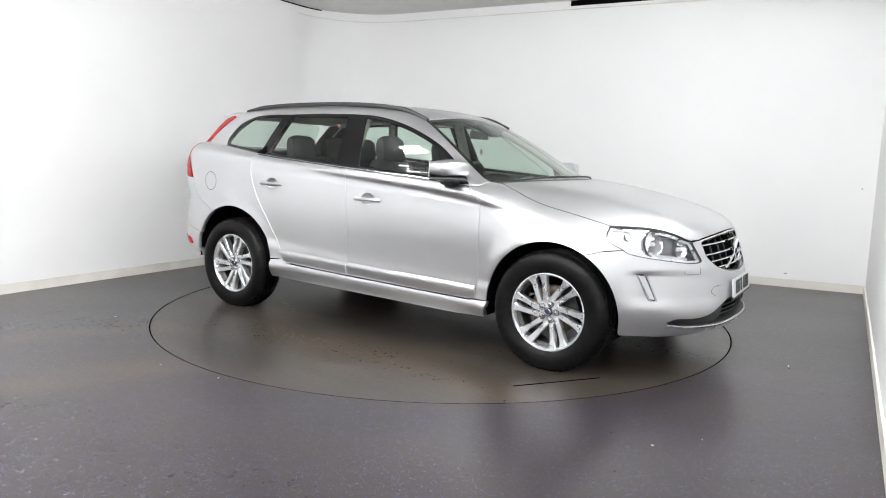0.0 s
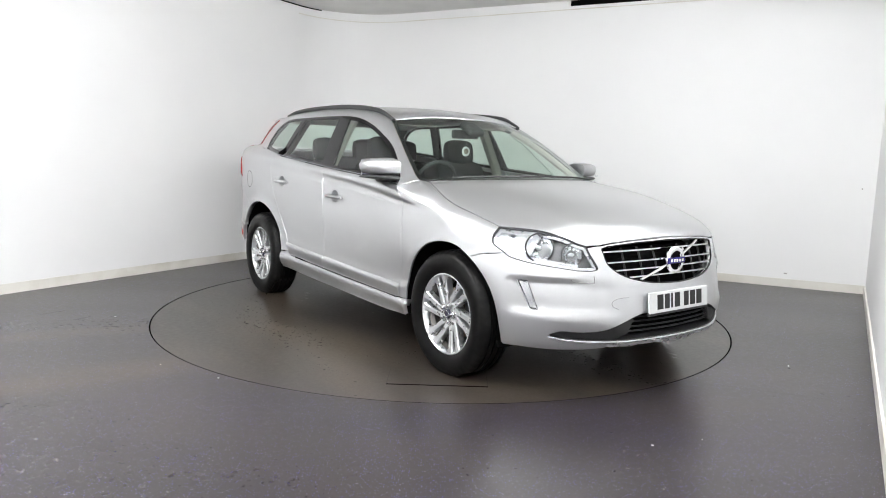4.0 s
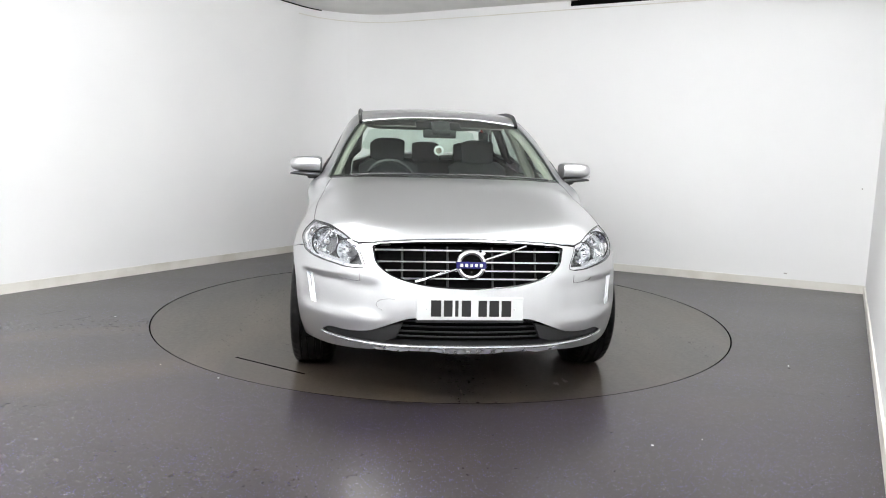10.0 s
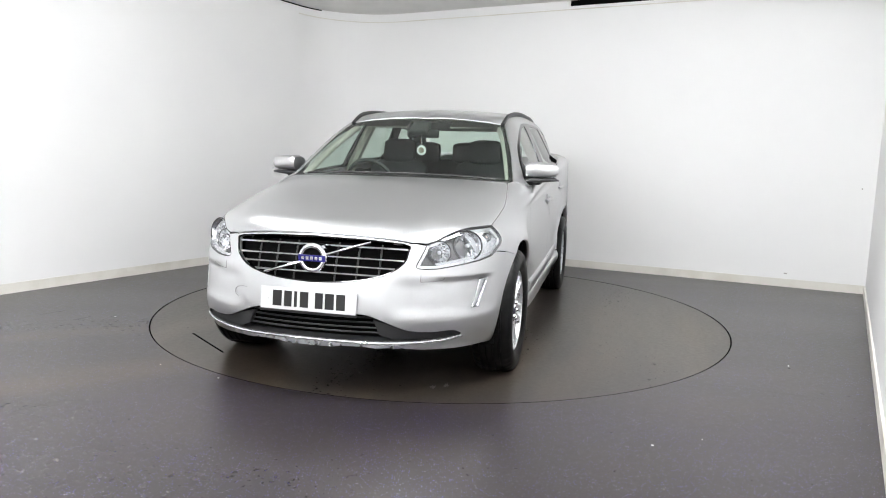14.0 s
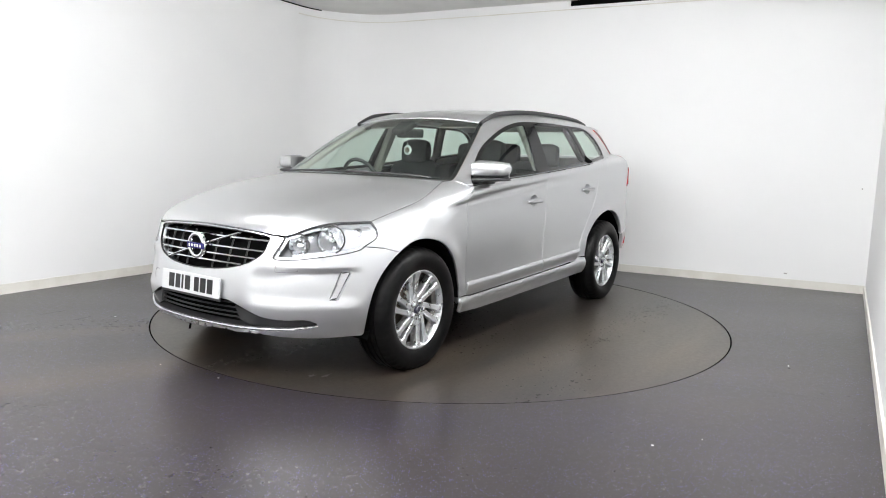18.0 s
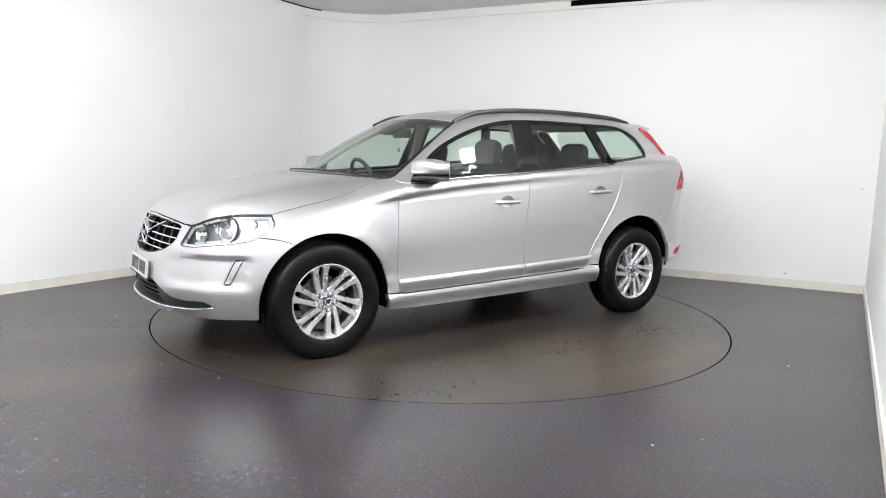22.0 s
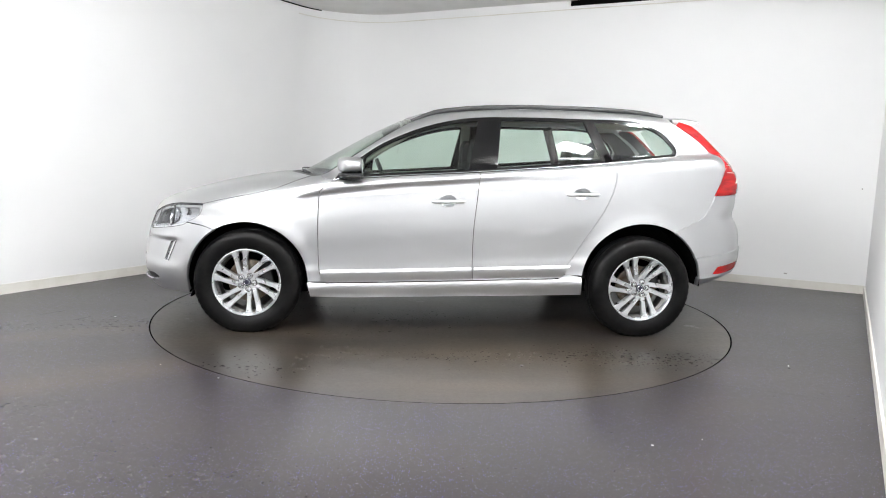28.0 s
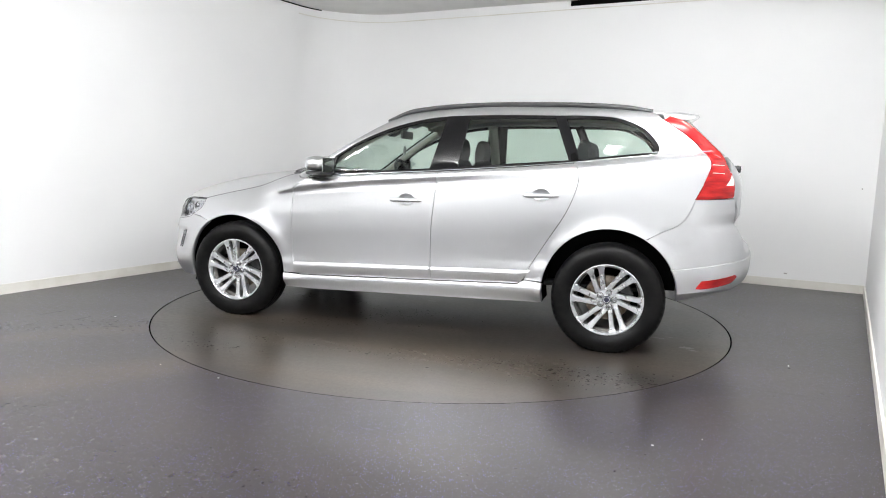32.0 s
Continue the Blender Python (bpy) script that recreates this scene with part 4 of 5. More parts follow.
for z0 in (.438, .412, .385, .358):
    w = .38 - (.44 - z0) * 0.25
    p = face_on([(y, z0) for y in np.linspace(-w, w, 21)])
    part("intake_slat", tube([tuple(q - m * 0.03) for q, m in zip(p, slope(p))], 0.007, 6, flat=0.6), PLASTIC, intake, smooth=True)
lip = spline([(.732, .342), (.66, .328), (.55, .319), (.38, .316), (.2, .318), (0, .319)], 4)
lip = lip + [(-y, z) for y, z in reversed(lip[:-1])]
p = face_on(lip)
part("chrome_lip", tube([tuple(q + m * 0.006) for q, m in zip(p, slope(p))], [0.003 + 0.006 * min(1, (.74 - abs(q[1])) / .2) for q in p], 8), LAMP_SILVER, front_bumper, "bright lower lip", smooth=True)
skid_line = [(0, .312), (.25, .311), (.41, .309), (.47, .296), (.45, .288), (.40, .292), (.34, .288), (.29, .295), (.17, .295), (.12, .286), (0, .286)]
skid_yz = skid_line + [(-y, z) for y, z in reversed(skid_line[1:-1])]
panel("skid_plate", ALLOY, front_bumper, "front", [tuple(q) for q in into("front", face_on(skid_yz))], "satin silver skid plate", both=False, gap=0.03, sink=-0.009, deep=0.02, seam=0)

# number plate, its writing shown as bars
plate = part("number_plate", box(0.008, 0.522, 0.112, (2.283, -0.004, .510), 0.003, 2, Matrix.Rotation(radians(-5), 3, "Y")), WHITE, car, "white front number plate with black bars")
for k, (yy, ww) in enumerate([(-.171, .050), (-.112, .042), (-.070, .016), (-.023, .046), (.057, .042), (.114, .048), (.174, .048)]):
    part("plate_bar", box(0.003, ww, 0.079, (2.2872, yy, .512), 0.001, 1, Matrix.Rotation(radians(-5), 3, "Y")), INK, plate, "black bar")
for yy in (-.215, .215):
    part("plate_screw", lathe([(0.0, 0.003), (0.005, 0.002), (0.006, 0)], 12, "x"), WHITE, plate).location = (2.288, yy, .51)
part("plate_holder", box(0.012, 0.53, 0.02, (2.285, -.004, .452), 0.003, 1), PLASTIC, plate)

# headlights
BEZEL = material("grey_lamp_bezel", (0.20, 0.203, 0.21), 0.22, 0.5)
top3 = onto("top", LAMP_TOP)
rear3 = onto("side", lamp_rear)
lamp_loop3 = np.concatenate([top3[::-1], rear3[1:], lamp_low3[1:], lamp_in3[1:]])
lamp_loop = [tuple(q) for q in into("front", lamp_loop3)]
fine_loop = resample(np.array(lamp_loop) * (1.25, 1), 0.02) / (1.25, 1)
for flip in (False, True):
    s = -1 if flip else 1
    lamp = link("headlight", sheet("front", lamp_loop, gap=0.025, sink=0.055, seam=0.003, deep=0, flip=flip), BEZEL, car, "clear headlight with chrome reflectors")
    p = onto("front", fine_loop)
    m = slope(p)
    bm = bmesh.new()
    ring = [(bm.verts.new((a[0], s * a[1], a[2])), bm.verts.new((b[0], s * b[1], b[2]))) for a, b in zip(p - m * 0.004, p - m * 0.055)]
    for a, b in zip(ring, ring[1:] + ring[:1]):
        bm.faces.new((a[0], b[0], b[1], a[1]))
    part("lamp_side", bm, BEZEL, lamp, smooth=True)
    link("lens", sheet("front", lamp_loop, gap=0.03, sink=0.002, seam=0.002, deep=0.0, flip=flip), LENS, lamp, "clear plastic lens")
    # bright wing at the outer end, strip along the foot, brow along the top
    outer = np.array([q for q in lamp_loop3 if q[0] < 1.92])
    wing = shrink(into("front", outer) * (1.25, 1), .006) / (1.25, 1)
    link("outer_reflector", sheet("front", [tuple(q) for q in wing], gap=0.02, sink=0.02, seam=0, deep=0.02, flip=flip), LAMP_SILVER, lamp, "bright side reflector")
    foot = spline(LAMP_LOW + (0, .006), 4)
    strip = foot + [(x, z + .024) for x, z in reversed(foot)]
    link("foot_strip", sheet("front", [tuple(q) for q in into("front", onto("side", strip))], gap=0.02, sink=0.016, seam=0, deep=0.015, flip=flip), LAMP_SILVER, lamp, "bright strip along the lamp foot")
    flat_loop = np.array(lamp_loop) * (1.25, 1)
    edge = [[tuple(q) for q in shrink(resample(flat_loop, 0.012), by) / (1.25, 1)] for by in (.004, .016)]
    link("bright_edge", sheet("front", edge[0], holes=[edge[1]], gap=0.015, sink=0.014, seam=0, deep=0.01, flip=flip), ALLOY, lamp, "bright inner edge of the lamp")
    part("lamp_gasket", tube([(q[0], s * q[1], q[2]) for q in p - m * 0.002], 0.0026, 6, closed=True), PLASTIC, lamp, "thin black gasket", smooth=True)
    for (ly, lz), r, deepness in (((.745, .797), .070, .045), ((.622, .766), .055, .045), ((.812, .832), .022, .030)):
        at = face_on([(ly, lz)])[0]
        way = Vector(slope(at[None])[0])
        way = (way * 0.45 + Vector((1, 0.1, 0.0)) * 0.55).normalized()
        at = Vector(at) - Vector(slope(at[None])[0]) * deepness * .55
        bm = lathe([(r * 1.06, -0.006), (r * 1.06, 0.0), (r, 0.002), (r * 0.94, -0.004), (r * 0.82, -0.018), (r * 0.6, -0.03), (r * 0.3, -0.037), (0.0, -0.038)], 36, "x")
        for v in bm.verts:
            a = math.atan2(v.co.z, v.co.y)
            rr = math.hypot(v.co.y, v.co.z)
            if 0.02 < rr < r * .9:
                v.co.x += 0.003 * math.cos(9 * a)
        bowl = part("reflector", bm, CHROME, lamp, "chrome reflector bowl", smooth=True)
        bowl.location = (at.x, s * at.y, at.z)
        bowl.rotation_euler = (0, -math.asin(way.z), s * math.atan2(way.y, way.x))
        part("bowl_ring", lathe([(r * 1.05, -0.008), (r * 1.13, -0.008), (r * 1.13, 0.003), (r * 1.05, 0.004)], 36, "x"), PLASTIC, bowl, "dark ring round the reflector", smooth=True)
        if ly < .80:
            part("bulb", lathe([(0.0, 0.004), (0.008, 0.002), (0.011, -0.006), (0.011, -0.03)], 16, "x"), ALLOY, bowl, "bulb shield", smooth=True)
        else:
            part("bulb", lathe([(0.0, -0.004), (0.009, -0.008), (0.011, -0.016), (0.010, -0.03)], 14, "x"), AMBER, bowl, "amber bulb", smooth=True)
# washer covers and the towing-eye cover, as fine shut lines on the bumper
LINES = material("panel_gap_line", (.16, .16, .165), .6)


def shut_line(points, sink_fn=nose_relief, width=0.0013):
    q = face_on(points)
    q = q + slope(q) * (sink_fn(q)[:, None] + 0.0004)
    part("shut_line", tube([tuple(c) for c in q], width, 5), LINES, front_bumper, smooth=True)


for s in (1, -1):
    seam3 = onto("top", HOOD_REAR[-4:-1] + HOOD_SIDE + LAMP_TOP[1:6])
    part("shut_line", tube([(q[0], s * q[1], q[2] + .0002) for q in seam3], 0.0024, 5), LINES, hood, "thin dark gap along the bonnet edge", smooth=True)
    shut_line([(s * y, z) for y, z in spline([(.545, .660), (.545, .628), (.56, .622), (.64, .628), (.65, .640)], 4)])
shut_line([(y, z) for y, z in spline([(-.37, .545), (-.40, .545), (-.44, .538), (-.462, .52), (-.455, .50), (-.43, .488)], 4)])

# ---- tail ----
tail_outer = [(-2.118, .775, 1.036), (-2.115, .772, 1.11), (-2.085, .757, 1.19), (-2.062, .730, 1.248), (-2.031, .650, 1.322), (-1.926, .640, 1.414), (-1.793, .622, 1.519), (-1.70, .615, 1.549)]
tail_loop3 = np.concatenate([onto("side", tail_in[1:]), np.array(tail_outer)])
tail_loop = [tuple(q) for q in into("rear", tail_loop3)]
for flip in (False, True):
    lamp = link("tail_light", sheet("rear", tail_loop, gap=0.025, sink=-0.004, seam=0.002, deep=0.02, flip=flip), RED, car, "tall red tail light")
    link("lamp_back", sheet("rear", tail_loop, gap=0.05, sink=0.03, seam=-0.01, deep=0.0, flip=flip), TRIM, lamp, "dark lamp housing")
    clear_piece = into("rear", np.array([(-2.086, .765, 1.178), (-2.110, .772, 1.15), (-2.110, .782, 1.114), (-2.060, .845, 1.114)])).tolist()
    link("reversing_lens", sheet("rear", [tuple(q) for q in clear_piece], gap=0.02, sink=-0.0095, seam=0.0, deep=0.005, flip=flip), AMBER, lamp, "clear white reversing lens")
    inner = into("rear", onto("side", [(-1.955, 1.20), (-1.93, 1.13), (-1.905, 1.04)])).tolist() + into("rear", np.array([(-2.10, .76, 1.045), (-2.085, .75, 1.12), (-2.07, .74, 1.19)])).tolist()
    link("lamp_facet", sheet("rear", [tuple(q) for q in inner], gap=0.03, sink=-0.008, seam=0.0, deep=0.004, flip=flip), RED, lamp, "raised red lens facet")
    for z in (1.236, 1.188):
        row = onto("side", [(x, z + (x + 2.0) * .05) for x in np.linspace(-1.972, -2.045, 7)])
        row = row + slope(row) * 0.0075
        part("lens_line", tube([(q[0], (-1 if flip else 1) * q[1], q[2]) for q in row], .0022, 5), AMBER, lamp, "pale line across the red lens", smooth=True)
arch_rear = sorted([q for q in ARCH_R if q[0] < -1.610], key=lambda q: -q[1])
crease3 = np.concatenate([onto("side", spline([(-1.771, .574), (-1.86, .585), (-1.949, .599), (-2.11, .627)], 4)), face_on([(.61, .637), (.3, .645), (0, .647)], True)])
skirt3 = np.concatenate([onto("side", spline([(-1.817, .424), (-1.90, .432), (-1.961, .44), (-2.079, .455)], 4)), face_on([(.54, .482), (.3, .488), (0, .488)], True)])
low3 = np.concatenate([onto("side", [(-1.822, .364), (-1.95, .388), (-2.06, .414)]), face_on([(.60, .44), (.3, .45), (0, .45)], True)])
arch3 = onto("side", [q for q in arch_rear if .576 < q[1]])
arch3_low = onto("side", [q for q in arch_rear if .427 < q[1] < .571])
arch3_foot = onto("side", [q for q in arch_rear if .37 < q[1] < .421])


def across(half3):
    half2 = [tuple(q) for q in into("rear", half3)]
    return half2 + [(-a, b) for a, b in reversed(half2[1:-1])]


rb_top = across(np.concatenate([
    face_on([(0.0, .83), (.3, .83), (.6, .835)], True), onto("side", [(-2.150, .86), (-2.145, .95), (-2.135, 1.030), (-2.03, 1.026), (-1.95, 1.023)]),
    onto("side", quarter_seam), arch3, crease3]))
rear_bumper = panel("rear_bumper", PAINT, car, "rear", rb_top, both=False, gap=0.025, deep=0.03)[0]
panel("bumper_skirt", PAINT, rear_bumper, "rear", across(np.concatenate([crease3[::-1], arch3_low, skirt3])), both=False, gap=0.025, deep=0.03, sink=-0.009, seam=0.001,
      bulge=lambda p: -0.006 * step(p[:, 2], .56, .44))
panel("bumper_valance", PAINT, rear_bumper, "rear", across(np.concatenate([skirt3[::-1], arch3_foot, low3])), "turned-under silver bumper edge", both=False, gap=0.02, deep=0.03, sink=0.0, seam=0.0,
      bulge=lambda p: -0.035 * step(p[:, 2], .49, .37))
refl3 = onto("side", [(-1.924, .461), (-1.956, .512), (-2.06, .530), (-2.157, .550), (-2.172, .535), (-2.142, .503), (-2.05, .478), (-1.965, .461)])
for flip in (False, True):
    link("reflector", sheet("rear", [tuple(q) for q in into("rear", refl3)], gap=0.03, sink=-0.0112, seam=0, deep=0.012, flip=flip), RED, rear_bumper, "red rear reflector")
gate_half3 = np.concatenate([face_on([(0, 1.30), (.45, 1.30)], True), np.array([(-2.095, .735, 1.20), (-2.12, .750, 1.12), (-2.125, .757, 1.04)]), face_on([(.66, .96), (.6, .842), (.3, .838), (0, .838)], True)])
gate_half = [tuple(q) for q in into("rear", gate_half3)]
gate = panel("tailgate", PAINT, car, "rear", gate_half + [(-a, b) for a, b in reversed(gate_half[1:-1])], both=False, gap=0.04, deep=0.03)[0]
rg_half3 = np.concatenate([face_on([(0, 1.55), (.4, 1.545), (.55, 1.52), (.60, 1.43), (.645, 1.33), (.5, 1.308), (0, 1.308)], True)])
rg_half = [tuple(q) for q in into("rear", rg_half3)]
panel("rear_screen", GLASS, car, "rear", rg_half + [(-a, b) for a, b in reversed(rg_half[1:-1])], "green-tinted rear screen glass", both=False, gap=0.05, deep=0, sink=0.003)
# roof spoiler and fin
bm = bmesh.new()
rows = []
for y in np.linspace(-.60, .60, 25):
    z = float(onto("top", [(-1.72 + .10 * y * y, y)])[0][2])
    x0, x1 = -1.70 + .10 * y * y, -1.925 + .16 * y * y
    rows.append([bm.verts.new(q) for q in ((x0, y, z + .002), ((x0 + x1) / 2, y, z + .004), (x1, y, z - .012), (x1 - .004, y, z - .020), (x1 + .02, y, z - .030), (x0 - .02, y, z - .040))])
for a, b in zip(rows, rows[1:]):
    for k in range(6):
        bm.faces.new((a[k], a[(k + 1) % 6], b[(k + 1) % 6], b[k]))
bm.faces.new(rows[0])
bm.faces.new(list(reversed(rows[-1])))
bmesh.ops.recalc_face_normals(bm, faces=bm.faces)
part("spoiler", bm, PAINT, car, smooth=True, sharp=50)
fin = prism(spline([(-.09, 0), (-.03, .016), (.03, .034), (.055, .036), (.07, .0)], 4), 0.03, 0.008, place=Matrix.Translation((-1.28, 0.015, 1.63)) @ Matrix.Rotation(radians(90), 4, "X") @ Matrix.Scale(-1, 4, (1, 0, 0)))
part("aerial_fin", fin, PAINT, car, smooth=True)
wiper_at = face_on([(0.0, 1.215)], True)[0]
wip = part("rear_wiper", lathe([(.0, -.03), (.024, -.03), (.028, .0), (.024, .022), (.0, .026)], 20, "x"), PLASTIC, car, "black rear wiper pivot", smooth=True)
wip.location, wip.rotation_euler = (wiper_at[0] - .030, .02, wiper_at[2]), (0, 0, math.pi)
part("wiper_arm", tube([(.012, 0, 0), (.016, .10, .01), (.012, .34, .02)], [.011, .008, .006], 8), PLASTIC, wip)

# ---- roof rails ----
for s in (1, -1):
    xs = np.linspace(.27, -1.60, 44)
    base = onto("top", [(x, float(Curve((.3, .590), (.1, .600), (-.3, .606), (-.8, .604), (-1.3, .592), (-1.65, .570))(x))) for x in xs])
    lift = 0.015 * step(xs, .29, .05) * step(xs, -1.62, -1.40) - 0.002
    part("roof_rail", tube([(q[0], s * q[1], q[2] + h) for q, h in zip(base, lift)], 0.0145, 8, flat=1.25), PLASTIC, car, "matt black roof rail", smooth=True)

# ---- wheels ----
def spoke_bar(at_hub, at_rim, bm, turn):
    """One straight, flat-topped bar of a twin spoke between polar places at hub and rim."""
    p0, p1 = [Vector((r * math.sin(radians(a) + turn), 0, r * math.cos(radians(a) + turn))) for r, a in ((.060, at_hub), (.226, at_rim))]
    way = (p1 - p0).normalized()
    side = Vector((way.z, 0, -way.x))
    tops = []
    for u, w, d in ((-.06, .0165, .070), (.0, .0165, .073), (.25, .0158, .078), (.5, .0156, .080), (.7, .0165, .082), (.84, .0190, .086), (.93, .0255, .089), (1.0, .031, .090)):
        c = p0 + (p1 - p0) * u
        row = []
        for k, b in ((-w, d - .026), (-w, d - .007), (-w * .74, d), (w * .74, d), (w, d - .007), (w, d - .026), (w * .8, d - .050), (-w * .8, d - .050)):
            row.append(bm.verts.new(c + side * k + Vector((0, b, 0))))
        tops.append(row)
    for a, b in zip(tops, tops[1:]):
        for k in range(8):
            bm.faces.new((a[k], a[(k + 1) % 8], b[(k + 1) % 8], b[k]))
    bm.faces.new(tops[0])
    bm.faces.new(list(reversed(tops[-1])))


def tyre_mesh():
    prof = [(.226, .078), (.236, .098), (.252, .108), (.285, .117), (.312, .117), (.335, .110), (.350, .099), (.358, .086), (.364, .070), (.3655, .062), (.358, .060), (.358, .054), (.3665, .052), (.367, .026), (.359, .024), (.359, .018), (.367, .016), (.367, 0.0)]
    prof = prof + [(r, -s) for r, s in reversed(prof[:-1])]
    bm = lathe(prof, 144, "y")
    for v in bm.verts:
        r, a = math.hypot(v.co.x, v.co.z), math.atan2(v.co.z, v.co.x)
        if r > .345 and .062 < abs(v.co.y) < .105 and int(round(a / (2 * math.pi) * 144)) % 3 == 0:
            k = (r - .0035) / r
            v.co.x, v.co.z = v.co.x * k, v.co.z * k
        if r > .3638 and v.co.z < -.35 + .0:
            v.co.z = max(v.co.z, -.3495)
    return bm


# darker copy of the alloy: shade inside the wheel put into the colour
SHADED_ALLOY = material("shaded_alloy", (.16, .155, .15), .4, .7)
vary_color(SHADED_ALLOY, 12.0, (.10, .095, .09), (.22, .21, .20))
CAP = material("dull_navy_cap", (.05, .05, .085), .3, .4, coat=.4)


def build_wheel(x, y, turn):
    hub = part("wheel", lathe([(.0, -.02), (.055, -.02), (.074, .04), (.078, .066), (.072, .072), (.036, .074), (.0, .074)], 40, "y"), ALLOY, car, "silver alloy wheel with twin spokes", smooth=True)
    part("tyre", tyre_mesh(), RUBBER, hub, "black rubber tyre", smooth=True, sharp=30)
    rim = lathe([(.216, .070), (.222, .088), (.229, .096), (.235, .095), (.236, .088), (.228, .076), (.224, .05)], 72, "y")
    part("rim", rim, ALLOY, hub, smooth=True)
    part("barrel", lathe([(.224, .05), (.205, .03), (.198, -.03), (.210, -.08), (.235, -.09)], 72, "y"), SHADED_ALLOY, hub, "inner wheel barrel, darkened as if in shade", smooth=True)
    for k in range(6):
        bm = bmesh.new()
        for at_hub, at_rim in ((38, 9.6), (1, -9.6)):
            spoke_bar(at_hub, at_rim, bm, k * 2 * math.pi / 6)
        bmesh.ops.recalc_face_normals(bm, faces=bm.faces)
        part("twin_spoke", bm, ALLOY, hub, smooth=True, sharp=25)
    part("centre_cap", lathe([(.0, .088), (.022, .087), (.026, .083), (.027, .074)], 32, "y"), CAP, hub, "dull navy centre cap with a silver ring", smooth=True)
    ring = lathe([(.016, .0875), (.0185, .0892), (.021, .0875)], 28, "y")
    part("cap_ring", ring, CHROME, hub, smooth=True)
    for k in range(5):
        a = (k + .5) * 2 * math.pi / 5
        # dark ring in place of the shade in the nut's hole
        well = lathe([(.0205, .0765), (.0185, .0785), (.0165, .0770)], 20, "y")
        part("nut_hole_shade", well, SHADED_ALLOY, hub, smooth=True).location = (.049 * math.sin(a), 0.0, .049 * math.cos(a))
        nut = lathe([(.0, .098), (.0085, .0975), (.0125, .093), (.0145, .085), (.0150, .05)], 6, "y")
        part("wheel_nut", nut, CHROME, hub).location = (.049 * math.sin(a), 0.0, .049 * math.cos(a))
    part("brake_disc", lathe([(.05, -.005), (.148, -.005), (.150, -.012), (.150, -.024), (.05, -.024)], 56, "y"), DISC, hub, "rusty brake disc", smooth=True)
    part("brake_caliper", box(.09, .06, .16, (-.12, -.02, .03), .015), PLASTIC, hub)
    part("valve", tube([(.2, .07, -.04), (.196, .085, -.035)], .003, 6), RUBBER, hub)
    hub.location = (x, y, HUB)
    hub.rotation_euler = (0, turn, 0 if y > 0 else math.pi)
    return hub


for x, y, turn in ((WB, .822, radians(12)), (-WB, .838, radians(22)), (WB, -.822, radians(20)), (-WB, -.838, radians(42))):
    build_wheel(x, y, turn)

# ---- wheel arches and underside ----
for s in (1, -1):
    for xw, r, zc, a0, a1 in ((WB, .418, HUB + .006, -14, 192), (-WB, .435, HUB + .032, -12, 182)):
        bm = lathe([(r, .62), (r + .004, .80), (r + .004, .905)], 40, "y", start=radians(a0), sweep=radians(a1 - a0))
        vs = list(bm.verts)
        edge_y = onto("side", [(v.co.x + xw, v.co.z + zc) for v in vs])[:, 1] - .014
        for v, most in zip(vs, edge_y):
            v.co.x += xw
            v.co.z += zc
            v.co.y = s * min(v.co.y, float(most))
        bmesh.ops.recalc_face_normals(bm, faces=bm.faces)
        part("arch_liner", bm, DARK, car, "black wheel arch liner", smooth=True)
        part("arch_wall", box(.86, .012, .42, (xw, s * .612, .60), .004, 1), DARK, car)
    part("arch_back", box(.012, .285, .22, (-1.846, s * .752, .54), .003, 1), DARK, car, "black end of the rear wheel arch")
    part("mud_flap", box(.012, .16, .05, (1.772, s * .78, .258), .004, 1, Matrix.Rotation(radians(-20), 3, "Y")), DARK, car, "black mud flap")
part("underbody", box(1.80, 1.62, .05, (.02, 0, .312), .02), PLASTIC, car, "dark underbody")
part("engine_tray", box(.30, 1.20, .05, (1.90, 0, .305), .02), PLASTIC, car)
part("subframe", box(.9, 1.10, .06, (1.36, 0, .25), .02), DARK, car)
part("rear_axle", box(.56, 1.16, .07, (-1.42, 0, .29), .02), DARK, car)
part("exhaust_box", box(.30, 1.0, .08, (-1.98, 0, .475), .03, 3), DARK, car)
bm = box(.02, 1.46, .58, (1.02, 0, .70), .004, 1)
part("bulkhead", bm, DARK, car)
part("engine_cover", box(.80, 1.15, .30, (1.55, 0, .62), .05), DARK, car)

# ---- mirrors, handles, filler flap ----
def moulding_relief(p):
    h = p[:, 2] - (.395 - .035 * p[:, 0])
    return .012 * step(h, -.02, .055) * step(h, .083, .068)


